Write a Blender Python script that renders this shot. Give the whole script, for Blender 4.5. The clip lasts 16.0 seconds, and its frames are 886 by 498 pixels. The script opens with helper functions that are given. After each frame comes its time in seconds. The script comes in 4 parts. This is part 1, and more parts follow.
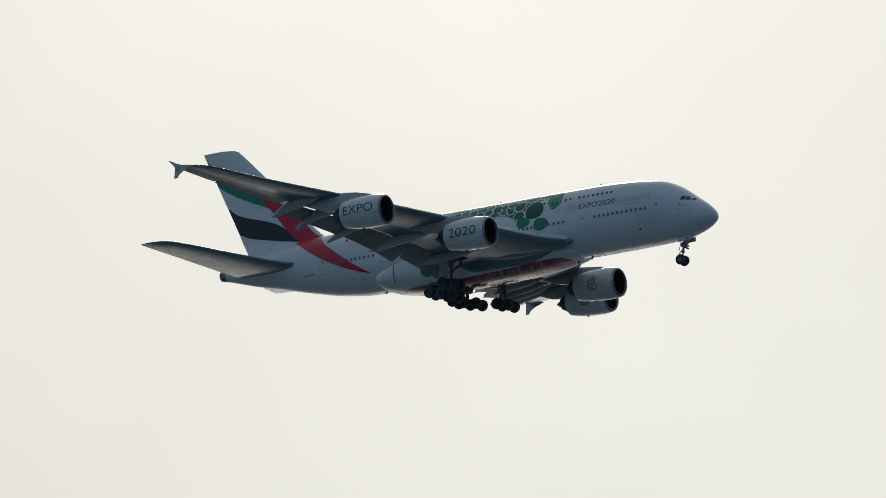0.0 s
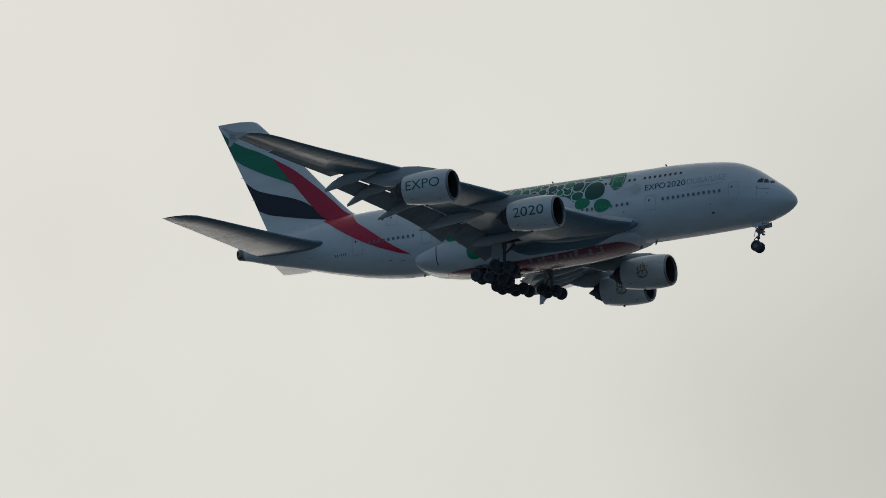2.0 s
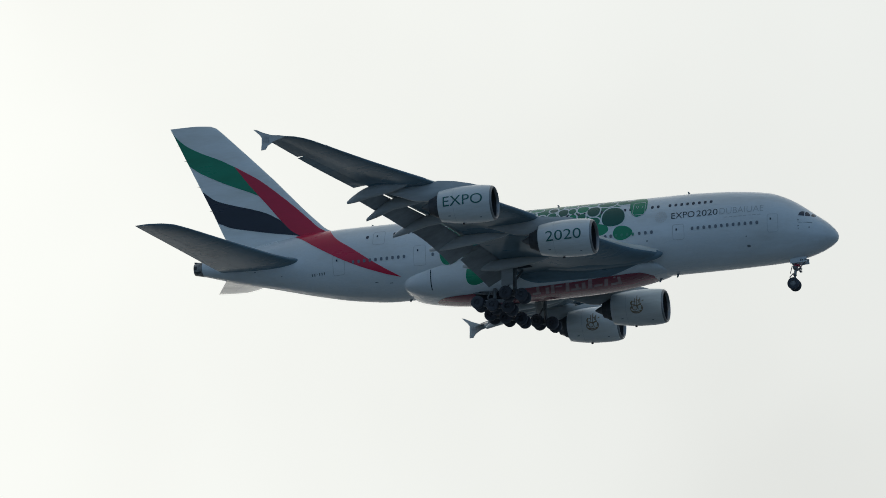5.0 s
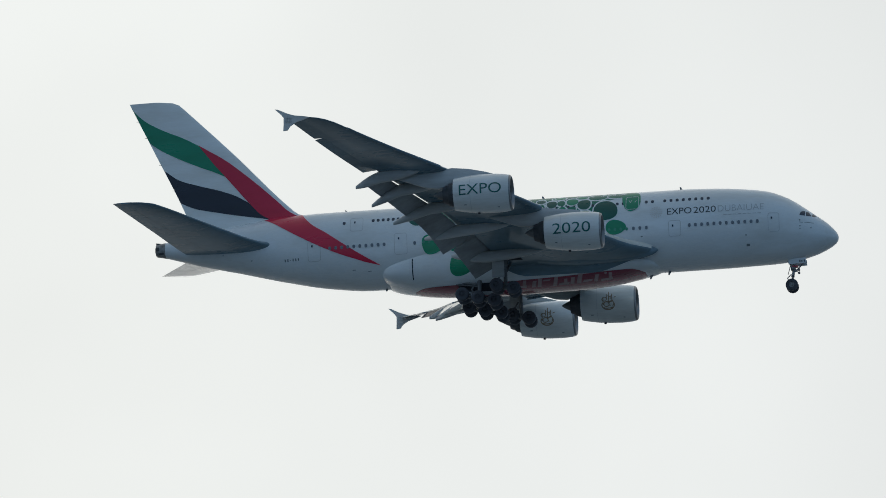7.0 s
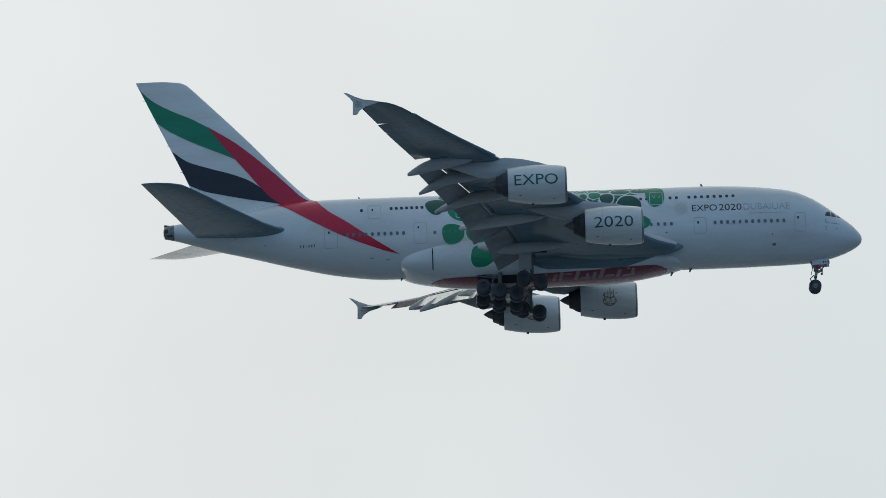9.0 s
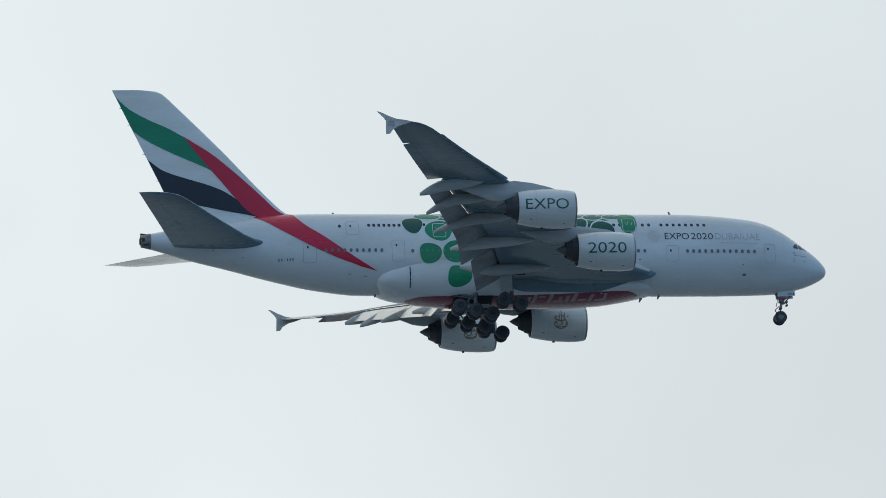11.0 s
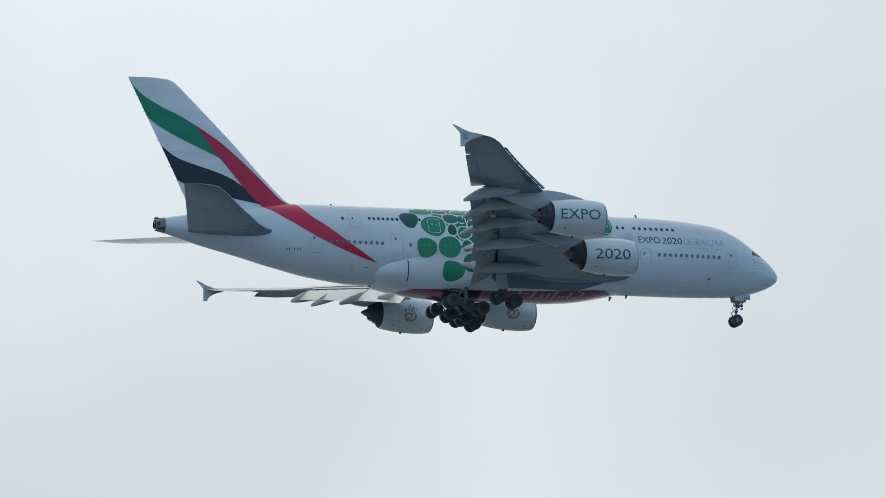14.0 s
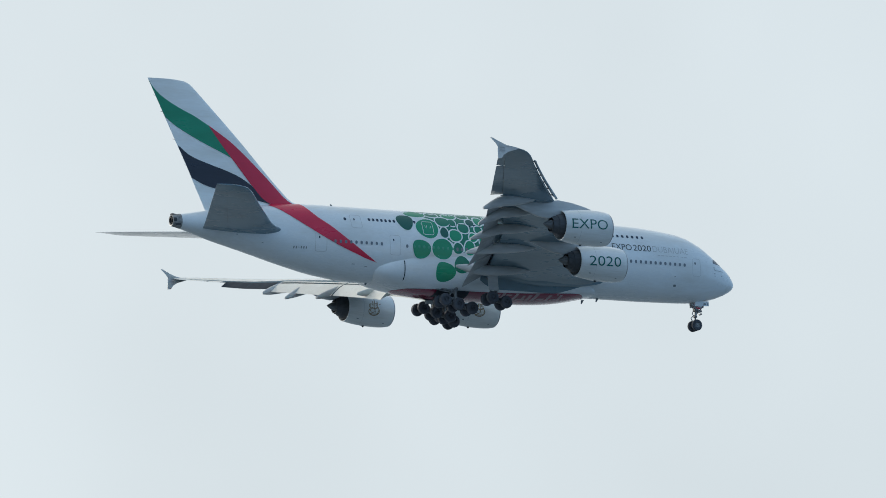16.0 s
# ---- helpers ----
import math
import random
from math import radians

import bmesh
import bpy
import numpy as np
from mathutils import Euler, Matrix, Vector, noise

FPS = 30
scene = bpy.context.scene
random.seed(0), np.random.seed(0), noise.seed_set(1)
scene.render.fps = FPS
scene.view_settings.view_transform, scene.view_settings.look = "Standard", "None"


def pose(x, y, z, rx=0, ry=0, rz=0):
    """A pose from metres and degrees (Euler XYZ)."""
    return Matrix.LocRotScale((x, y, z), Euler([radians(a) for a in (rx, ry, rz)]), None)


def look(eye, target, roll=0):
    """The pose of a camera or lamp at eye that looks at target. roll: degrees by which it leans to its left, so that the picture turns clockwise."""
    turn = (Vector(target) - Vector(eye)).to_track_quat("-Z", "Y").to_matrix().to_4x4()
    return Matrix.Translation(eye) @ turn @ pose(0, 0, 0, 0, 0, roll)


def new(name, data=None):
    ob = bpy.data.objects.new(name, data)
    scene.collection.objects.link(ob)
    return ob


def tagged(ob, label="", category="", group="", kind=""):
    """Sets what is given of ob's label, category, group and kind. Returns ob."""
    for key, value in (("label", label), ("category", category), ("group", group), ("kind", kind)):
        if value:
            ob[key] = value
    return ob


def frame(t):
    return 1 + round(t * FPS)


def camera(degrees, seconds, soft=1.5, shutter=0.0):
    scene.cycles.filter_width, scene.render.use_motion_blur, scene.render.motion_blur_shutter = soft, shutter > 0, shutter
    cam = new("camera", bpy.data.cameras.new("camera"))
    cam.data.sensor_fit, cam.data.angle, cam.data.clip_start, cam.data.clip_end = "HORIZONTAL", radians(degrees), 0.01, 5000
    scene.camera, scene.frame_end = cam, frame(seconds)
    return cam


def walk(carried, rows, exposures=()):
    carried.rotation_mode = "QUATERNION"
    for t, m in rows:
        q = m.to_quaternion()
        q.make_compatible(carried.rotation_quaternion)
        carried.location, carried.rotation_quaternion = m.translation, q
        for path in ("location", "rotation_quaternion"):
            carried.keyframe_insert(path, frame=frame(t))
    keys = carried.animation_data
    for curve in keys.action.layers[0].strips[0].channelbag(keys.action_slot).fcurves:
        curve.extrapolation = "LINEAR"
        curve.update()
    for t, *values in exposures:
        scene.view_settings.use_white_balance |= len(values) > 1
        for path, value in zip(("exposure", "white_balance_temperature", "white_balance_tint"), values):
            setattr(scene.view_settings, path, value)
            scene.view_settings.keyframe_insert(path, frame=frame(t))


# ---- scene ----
EYE = (0.0, 0.0, 1.7)
DEG = 4.963
AIM = ((0.0, -33.846, 13.184, 0.01), (0.5, -32.465, 13.295, -0.08), (1.0, -31.013, 13.376, -0.06), (1.5, -29.441, 13.484, 0.06),
       (2.0, -27.929, 13.599, 0.07), (2.5, -26.237, 13.706, 0.10), (3.0, -24.540, 13.836, 0.10), (3.5, -22.712, 13.987, 0.11),
       (4.1, -20.535, 14.125, 0.13), (4.75, -18.179, 14.226, 0.15), (5.4, -15.744, 14.287, 0.18), (6.0, -13.352, 14.320, 0.20),
       (6.5, -11.241, 14.332, 0.23), (7.0, -9.287, 14.273, 0.12), (7.5, -7.212, 14.226, 0.20), (8.0, -5.230, 14.190, 0.07),
       (8.6, -2.820, 14.101, -0.07), (9.25, -0.169, 13.955, -0.19), (9.9, 2.524, 13.803, -0.23), (10.5, 5.047, 13.696, -0.14),
       (11.0, 7.176, 13.637, 0.04), (11.5, 9.261, 13.492, -0.04), (12.0, 11.277, 13.289, -0.15), (12.5, 13.217, 13.086, -0.18),
       (13.0, 15.129, 12.888, -0.09), (13.5, 17.031, 12.665, -0.15), (14.0, 18.907, 12.429, -0.10), (14.5, 20.801, 12.225, -0.03),
       (15.0, 22.644, 12.030, 0.09), (15.5, 24.340, 11.743, 0.10), (16.0, 25.972, 11.473, 0.33))
FLIGHT = ((0.0, -667.29, 999.03, 276.66, -0.75, -1.74, 1.80), (0.5, -630.81, 999.22, 275.05, -0.74, -1.76, 1.75),
          (1.0, -594.35, 999.41, 273.43, -0.73, -1.77, 1.70), (1.5, -557.91, 999.58, 271.80, -0.71, -1.78, 1.65),
          (2.0, -521.50, 999.75, 270.16, -0.65, -1.79, 1.61), (2.5, -485.12, 999.91, 268.51, -0.57, -1.80, 1.57),
          (3.0, -448.76, 1000.03, 266.85, -0.72, -1.82, 1.53), (3.5, -412.42, 1000.16, 265.18, -0.70, -1.83, 1.50),
          (4.1, -368.85, 1000.31, 263.17, -0.66, -1.84, 1.46), (4.75, -321.68, 1000.44, 260.97, -0.62, -1.86, 1.43),
          (5.4, -274.56, 1000.56, 258.75, -0.57, -1.88, 1.40), (6.0, -231.10, 1000.66, 256.69, -0.53, -1.90, 1.38),
          (6.5, -194.91, 1000.72, 254.97, -0.51, -1.91, 1.37), (7.0, -158.75, 1000.78, 253.23, -0.44, -1.92, 1.36),
          (7.5, -122.61, 1000.81, 251.48, -0.51, -1.94, 1.36), (8.0, -86.49, 1000.83, 249.73, -0.55, -1.95, 1.35),
          (8.6, -43.18, 1000.84, 247.60, -0.65, -1.97, 1.35), (9.25, 3.69, 1000.83, 245.29, -0.76, -1.99, 1.36),
          (9.9, 50.53, 1000.80, 242.96, -0.87, -2.01, 1.37), (10.5, 93.72, 1000.76, 240.79, -0.96, -2.03, 1.39),
          (11.0, 129.69, 1000.73, 238.98, -0.89, -2.05, 1.41), (11.5, 165.63, 1000.70, 237.15, -0.71, -2.06, 1.43),
          (12.0, 201.55, 1000.67, 235.32, -0.39, -2.08, 1.46), (12.5, 237.45, 1000.63, 233.47, -0.11, -2.10, 1.48),
          (13.0, 273.32, 1000.57, 231.62, 0.11, -2.12, 1.52), (13.5, 309.16, 1000.48, 229.75, 0.16, -2.13, 1.55),
          (14.0, 344.98, 1000.36, 227.88, 0.04, -2.15, 1.59), (14.5, 380.78, 1000.24, 225.99, -0.03, -2.17, 1.63),
          (15.0, 416.55, 1000.08, 224.10, -0.27, -2.19, 1.68), (15.5, 452.30, 999.94, 222.19, -0.27, -2.21, 1.73),
          (16.0, 488.02, 999.79, 220.28, -0.27, -2.22, 1.78))


def aim(pan, tilt, roll):
    p, e = radians(pan), radians(tilt)
    way = Vector((math.sin(p) * math.cos(e), math.cos(p) * math.cos(e), math.sin(e)))
    return look(EYE, Vector(EYE) + way * 100, roll)


cam = camera(DEG, 16.0, soft=0.9)
EXPOSURES = ((0.0, -1.18), (1.0, -1.24), (2.0, -1.36), (2.5, -1.33), (3.0, -1.14), (3.5, -1.00), (6.0, -0.67), (8.0, -0.53), (10.5, -0.23), (12.5, -0.02), (14.0, 0.05), (15.5, 0.18),
             (16.0, 0.21))
walk(cam, [(t, aim(a, b, c)) for t, a, b, c in AIM], EXPOSURES)

# ---- light: a bright veiled sky with the sun behind thin cloud ----
SUN_AZ, SUN_EL = -34.5, 24.0
sun_way = Vector((math.sin(radians(SUN_AZ)) * math.cos(radians(SUN_EL)), math.cos(radians(SUN_AZ)) * math.cos(radians(SUN_EL)), math.sin(radians(SUN_EL))))
lamp = bpy.data.lights.new("sun", "SUN")
lamp.energy, lamp.angle, lamp.color = 1.5, radians(2.5), (1.0, 0.94, 0.85)
sun = new("sun", lamp)
sun.matrix_world = look(sun_way * 400, (0, 0, 0))

world = bpy.data.worlds.new("sky")
scene.world = world
world.use_nodes = True
wn, wl = world.node_tree.nodes, world.node_tree.links
wn.clear()


def wnode(kind, **sets):
    n = wn.new(kind)
    for k, val in sets.items():
        if k == "operation":
            n.operation = val
        if k == "blend_type":
            n.blend_type = val
        if k == "data_type":
            n.data_type = val
    return n


tc = wnode("ShaderNodeTexCoord")
sky = wnode("ShaderNodeTexSky")
sky.sky_type, sky.sun_disc = "NISHITA", False
sky.sun_elevation, sky.sun_rotation = radians(SUN_EL), radians(SUN_AZ)
sky.air_density, sky.dust_density = 1.0, 3.0
sky_gain = wnode("ShaderNodeVectorMath", operation="SCALE")
sky_gain.inputs["Scale"].default_value = 0.10
dot = wnode("ShaderNodeVectorMath", operation="DOT_PRODUCT")
dot.inputs[1].default_value = sun_way
half = wnode("ShaderNodeMath", operation="MULTIPLY_ADD")
half.inputs[1].default_value, half.inputs[2].default_value = 0.5, 0.5
veil = wnode("ShaderNodeValToRGB")
ramp = veil.color_ramp
VEIL = ((0.0, (0.23, 0.40, 0.63)), (0.50, (0.31, 0.49, 0.70)), (0.74, (0.63, 0.70, 0.735)), (0.86, (0.785, 0.855, 0.885)), (0.90, (0.925, 1.005, 1.03)), (0.935, (1.12, 1.16, 1.16)),
        (0.97, (1.46, 1.52, 1.49)), (0.987, (1.59, 1.645, 1.59)), (1.0, (1.84, 1.875, 1.785)))
while len(ramp.elements) < len(VEIL):
    ramp.elements.new(0.5)
for el, (pos, col) in zip(ramp.elements, VEIL):
    el.position, el.color = pos, (*col, 1)
cloud = wnode("ShaderNodeTexNoise")
cloud.inputs["Scale"].default_value, cloud.inputs["Detail"].default_value, cloud.inputs["Roughness"].default_value = 9.0, 4.0, 0.5
cloud_map = wnode("ShaderNodeMapRange")
for k, val in (("From Min", 0.3), ("From Max", 0.7), ("To Min", 0.90), ("To Max", 1.08)):
    cloud_map.inputs[k].default_value = val
cloudy = wnode("ShaderNodeVectorMath", operation="SCALE")
mixed = wnode("ShaderNodeMix", data_type="RGBA")
mixed.inputs["Factor"].default_value = 0.92
back = wnode("ShaderNodeBackground")
out = wnode("ShaderNodeOutputWorld")
wl.new(tc.outputs["Generated"], dot.inputs[0])
wl.new(dot.outputs["Value"], half.inputs[0])
wl.new(half.outputs[0], veil.inputs["Fac"])
wl.new(tc.outputs["Generated"], cloud.inputs["Vector"])
wl.new(cloud.outputs["Fac"], cloud_map.inputs["Value"])
wl.new(veil.outputs["Color"], cloudy.inputs[0])
# a few soft darker clouds low in the sky: azimuth, elevation, reach in degrees, depth
CLOUDS = ((-24.6, 12.3, 3.6, 0.19), (-14.0, 12.2, 2.4, 0.08), (3.6, 12.4, 2.6, 0.10), (17.0, 11.2, 3.0, 0.15), (21.0, 12.2, 2.6, 0.05))
wisp = wnode("ShaderNodeTexNoise")
wisp.inputs["Scale"].default_value, wisp.inputs["Detail"].default_value = 22.0, 3.0
wisp_push = wnode("ShaderNodeVectorMath", operation="MULTIPLY_ADD")
wisp_push.inputs[1].default_value = (0.05, 0.05, 0.05)
wl.new(tc.outputs["Generated"], wisp.inputs["Vector"])
wl.new(wisp.outputs["Color"], wisp_push.inputs[0])
wl.new(tc.outputs["Generated"], wisp_push.inputs[2])
density = cloud_map.outputs["Result"]
for az, el_, reach, depth in CLOUDS:
    p_, e_ = radians(az), radians(el_)
    near_to = wnode("ShaderNodeVectorMath", operation="DISTANCE")
    near_to.inputs[1].default_value = (math.sin(p_) * math.cos(e_) + 0.025, math.cos(p_) * math.cos(e_) + 0.025, math.sin(e_) + 0.025)
    soft_edge = wnode("ShaderNodeMapRange")
    soft_edge.interpolation_type = "SMOOTHERSTEP"
    for k, val in (("From Min", 0.0), ("From Max", radians(reach)), ("To Min", 1.0 - depth), ("To Max", 1.0)):
        soft_edge.inputs[k].default_value = val
    times = wnode("ShaderNodeMath", operation="MULTIPLY")
    wl.new(wisp_push.outputs["Vector"], near_to.inputs[0])
    wl.new(near_to.outputs["Value"], soft_edge.inputs["Value"])
    wl.new(density, times.inputs[0])
    wl.new(soft_edge.outputs["Result"], times.inputs[1])
    density = times.outputs[0]
wl.new(density, cloudy.inputs["Scale"])
wl.new(sky.outputs["Color"], sky_gain.inputs[0])
wl.new(sky_gain.outputs["Vector"], mixed.inputs["A"])
wl.new(cloudy.outputs["Vector"], mixed.inputs["B"])
wl.new(mixed.outputs["Result"], back.inputs["Color"])
wl.new(back.outputs[0], out.inputs["Surface"])


# ---- materials ----
def paint(name, color, rough=0.35, metal=0.0, dirt=0.12, scale=0.6, streak=6.0, bump=0.0, coat=0.0):
    """Painted or bare skin: broad soiling drawn out along the airflow, fine mottling, a little relief."""
    m = bpy.data.materials.new(name)
    m.use_nodes = True
    n, l = m.node_tree.nodes, m.node_tree.links
    b = n["Principled BSDF"]
    b.inputs["Roughness"].default_value, b.inputs["Metallic"].default_value = rough, metal
    b.inputs["Coat Weight"].default_value, b.inputs["Coat Roughness"].default_value = coat, 0.12
    co = n.new("ShaderNodeTexCoord")
    mp = n.new("ShaderNodeMapping")
    mp.inputs["Scale"].default_value = (1.0 / streak, 1.0, 1.0)
    broad, fine = n.new("ShaderNodeTexNoise"), n.new("ShaderNodeTexNoise")
    broad.inputs["Scale"].default_value, broad.inputs["Detail"].default_value = scale, 5.0
    fine.inputs["Scale"].default_value, fine.inputs["Detail"].default_value = scale * 9, 3.0
    add = n.new("ShaderNodeMath")
    add.operation = "MULTIPLY_ADD"
    add.inputs[1].default_value = 0.35
    rng = n.new("ShaderNodeMapRange")
    for k, val in (("From Min", 0.5), ("From Max", 0.95), ("To Min", 0.0), ("To Max", 1.0)):
        rng.inputs[k].default_value = val
    mix = n.new("ShaderNodeMix")
    mix.data_type = "RGBA"
    mix.inputs["A"].default_value = (*color, 1)
    mix.inputs["B"].default_value = (*[c * (1 - 3.2 * dirt) * w for c, w in zip(color, (1.0, 0.97, 0.92))], 1)
    rr = n.new("ShaderNodeMapRange")
    rr.inputs["To Min"].default_value, rr.inputs["To Max"].default_value = rough * 0.85, min(1.0, rough * 1.35)
    l.new(co.outputs["Object"], mp.inputs["Vector"])
    l.new(mp.outputs["Vector"], broad.inputs["Vector"])
    l.new(mp.outputs["Vector"], fine.inputs["Vector"])
    l.new(fine.outputs["Fac"], add.inputs[0])
    l.new(broad.outputs["Fac"], add.inputs[2])
    l.new(add.outputs[0], rng.inputs["Value"])
    l.new(rng.outputs["Result"], mix.inputs["Factor"])
    l.new(mix.outputs["Result"], b.inputs["Base Color"])
    l.new(rng.outputs["Result"], rr.inputs["Value"])
    l.new(rr.outputs["Result"], b.inputs["Roughness"])
    if bump:
        bp = n.new("ShaderNodeBump")
        bp.inputs["Strength"].default_value, bp.inputs["Distance"].default_value = bump, 0.02
        l.new(broad.outputs["Fac"], bp.inputs["Height"])
        l.new(bp.outputs["Normal"], b.inputs["Normal"])
    return m


WHITE = paint("white_gloss_paint", (0.74, 0.785, 0.82), 0.27, dirt=0.065, scale=0.35, streak=3.0, coat=0.3)
COWL = paint("white_cowl_paint", (0.77, 0.80, 0.81), 0.28, dirt=0.09, coat=0.2)
FENCE = paint("grey_white_fence_paint", (0.60, 0.61, 0.61), 0.32, dirt=0.10)
# lighter copy of the white, making up for light missing on the fin
FINWHITE = paint("brightened_white_paint", (0.83, 0.85, 0.86), 0.30, dirt=0.05, coat=0.2)
TITAN = paint("titanium_cone_metal", (0.16, 0.17, 0.18), 0.5, metal=0.3, dirt=0.12)
# GREY is set dark for the shaded undersides; CREAM is its sunlit copy
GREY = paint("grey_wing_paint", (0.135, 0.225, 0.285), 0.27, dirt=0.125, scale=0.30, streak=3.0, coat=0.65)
PALE = paint("light_grey_wing_paint", (0.51, 0.53, 0.54), 0.36, dirt=0.14, scale=0.4)
CREAM = paint("sunlit_upper_tone", (0.66, 0.65, 0.61), 0.30, dirt=0.05, scale=0.4)
# the flaps' grey with their underside shade put into the colour
FLAP = paint("shaded_flap_tone", (0.33, 0.35, 0.37), 0.36, dirt=0.16, scale=0.4)
# dark tone for aileron tops and seams, and painted shade of bay and wells
COVE = paint("dark_panel_and_recess_shade", (0.035, 0.045, 0.06), 0.70, dirt=0.08, scale=0.4)
COVE.node_tree.nodes["Principled BSDF"].inputs["Specular IOR Level"].default_value = 0.15
LEG = paint("dark_gear_paint", (0.18, 0.19, 0.20), 0.45, dirt=0.18)
RED = paint("red_paint", (0.66, 0.015, 0.065), 0.30, dirt=0.05)
GREEN = paint("flag_green_paint", (0.0, 0.27, 0.15), 0.30, dirt=0.06)
BLACK = paint("black_paint", (0.016, 0.022, 0.042), 0.30, dirt=0.05)
GREENS = [paint("leaf_green_paint", (0.004, 0.27, 0.14), 0.30, dirt=0.06), paint("mid_green_paint", (0.003, 0.175, 0.105), 0.30, dirt=0.06),
          paint("deep_green_paint", (0.002, 0.10, 0.075), 0.30, dirt=0.06)]
RING = paint("pale_ring_paint", (0.72, 0.785, 0.80), 0.27, dirt=0.05, scale=0.35, streak=3.0, coat=0.3)
TEAL = paint("teal_letter_paint", (0.008, 0.115, 0.10), 0.32, dirt=0.04)
INK = paint("dark_letter_paint", (0.020, 0.025, 0.035), 0.32, dirt=0.04)
SILVER = paint("silver_letter_paint", (0.42, 0.44, 0.46), 0.3, dirt=0.04)
GOLD = paint("tan_emblem_paint", (0.31, 0.24, 0.16), 0.35, dirt=0.06)
LINE = paint("door_seam_line", (0.50, 0.525, 0.55), 0.5, dirt=0.05)
# a darker copy of the red, with the belly's shade in its colour
BELLY = paint("shaded_red_paint", (0.26, 0.018, 0.055), 0.26, dirt=0.14, coat=0.45)
MUTED = paint("muted_pale_paint", (0.47, 0.33, 0.34), 0.35, dirt=0.15)
GREYGLASS = paint("grey_window_glass", (0.17, 0.20, 0.24), 0.25, dirt=0.05)
SEAM = paint("seam_line", (0.17, 0.19, 0.21), 0.5, dirt=0.05)
COVERED = paint("window_under_green_film", (0.05, 0.30, 0.20), 0.3, dirt=0.05)
GLASS = paint("dark_window_glass", (0.030, 0.045, 0.075), 0.15, dirt=0.02)
STAINED = paint("stained_outlet_metal", (0.30, 0.30, 0.30), 0.45, metal=0.2, dirt=0.22, scale=2.5, streak=1.0)
METAL = paint("bare_metal", (0.30, 0.30, 0.31), 0.32, metal=0.9, dirt=0.08)
HOT = paint("heat_stained_metal", (0.085, 0.094, 0.108), 0.6, metal=0.3, dirt=0.15)
DARK = paint("dark_duct", (0.035, 0.037, 0.042), 0.55, dirt=0.08)
STEEL = paint("gear_leg_paint", (0.36, 0.37, 0.38), 0.40, dirt=0.16)
RUBBER = paint("tyre_rubber", (0.066, 0.074, 0.092), 0.75, dirt=0.1, streak=1.0)
HUB = paint("wheel_hub_metal", (0.062, 0.070, 0.086), 0.65, metal=0.0, dirt=0.12, streak=1.0)


# ---- mesh helpers: s is metres aft of the nose, y to the aircraft's left, z up from the level of the lowered wheels ----
def B(s, y, z):
    return Vector((36.0 - s, y, z))


def mesh_part(name, verts, faces, mat, parent, label="", smooth=40.0):
    me = bpy.data.meshes.new(name)
    me.from_pydata([tuple(q) for q in verts], [], faces)
    bm = bmesh.new()
    bm.from_mesh(me)
    bmesh.ops.remove_doubles(bm, verts=bm.verts, dist=1e-5)
    bmesh.ops.recalc_face_normals(bm, faces=bm.faces)
    bm.to_mesh(me)
    bm.free()
    return shell(name, me, mat, parent, label, smooth)


def shell(name, me, mat, parent, label="", smooth=40.0):
    for m in mat if isinstance(mat, (list, tuple)) else (mat,):
        me.materials.append(m)
    if smooth:
        me.polygons.foreach_set("use_smooth", [True] * len(me.polygons))
        me.set_sharp_from_angle(angle=radians(smooth))
    ob = new(name, me)
    ob.parent = parent
    if label:
        tagged(ob, label)
    return ob


def loft(rings, cap=(True, True), closed=True):
    verts, faces, n = [], [], len(rings[0])
    for r in rings:
        verts += r
    for i in range(len(rings) - 1):
        for j in range(n if closed else n - 1):
            k = (j + 1) % n
            faces.append((i * n + j, i * n + k, (i + 1) * n + k, (i + 1) * n + j))
    if cap[0]:
        faces.append(tuple(range(n))[::-1])
    if cap[1]:
        faces.append(tuple((len(rings) - 1) * n + j for j in range(n)))
    return verts, faces


def join(*pieces):
    verts, faces = [], []
    for vs, fs in pieces:
        o = len(verts)
        verts += list(vs)
        faces += [tuple(i + o for i in f) for f in fs]
    return verts, faces


def rod(a, b, r0, r1=None, n=12):
    a, b = Vector(a), Vector(b)
    r1 = r0 if r1 is None else r1
    w = (b - a).normalized()
    u = w.orthogonal().normalized()
    q = w.cross(u)
    ring = lambda c, r: [c + (u * math.cos(k * math.tau / n) + q * math.sin(k * math.tau / n)) * r for k in range(n)]
    return loft([ring(a, r0), ring(b, r1)])


def slab(c, size, turn=None):
    """A bevelled block."""
    bm = bmesh.new()
    bmesh.ops.create_cube(bm, size=1.0)
    for vert in bm.verts:
        vert.co = Vector((vert.co.x * size[0], vert.co.y * size[1], vert.co.z * size[2]))
    bmesh.ops.bevel(bm, geom=list(bm.edges), offset=min(size) * 0.2, segments=1, affect="EDGES")
    m = Matrix.Translation(c) @ (turn or Matrix())
    bm.verts.ensure_lookup_table()
    vs, fs = [m @ x.co for x in bm.verts], [tuple(x.index for x in f.verts) for f in bm.faces]
    bm.free()
    return vs, fs


def lathe(c, prof, n=48, tilt=0.0):
    """A body of revolution about the line of flight: prof of (metres aft, radius); tilt: rise per metre aft."""
    rings = [[B(c[0] + d, c[1] + r * math.sin(k * math.tau / n), c[2] + tilt * d + r * math.cos(k * math.tau / n)) for k in range(n)] for d, r in prof]
    return loft(rings, cap=(False, False))


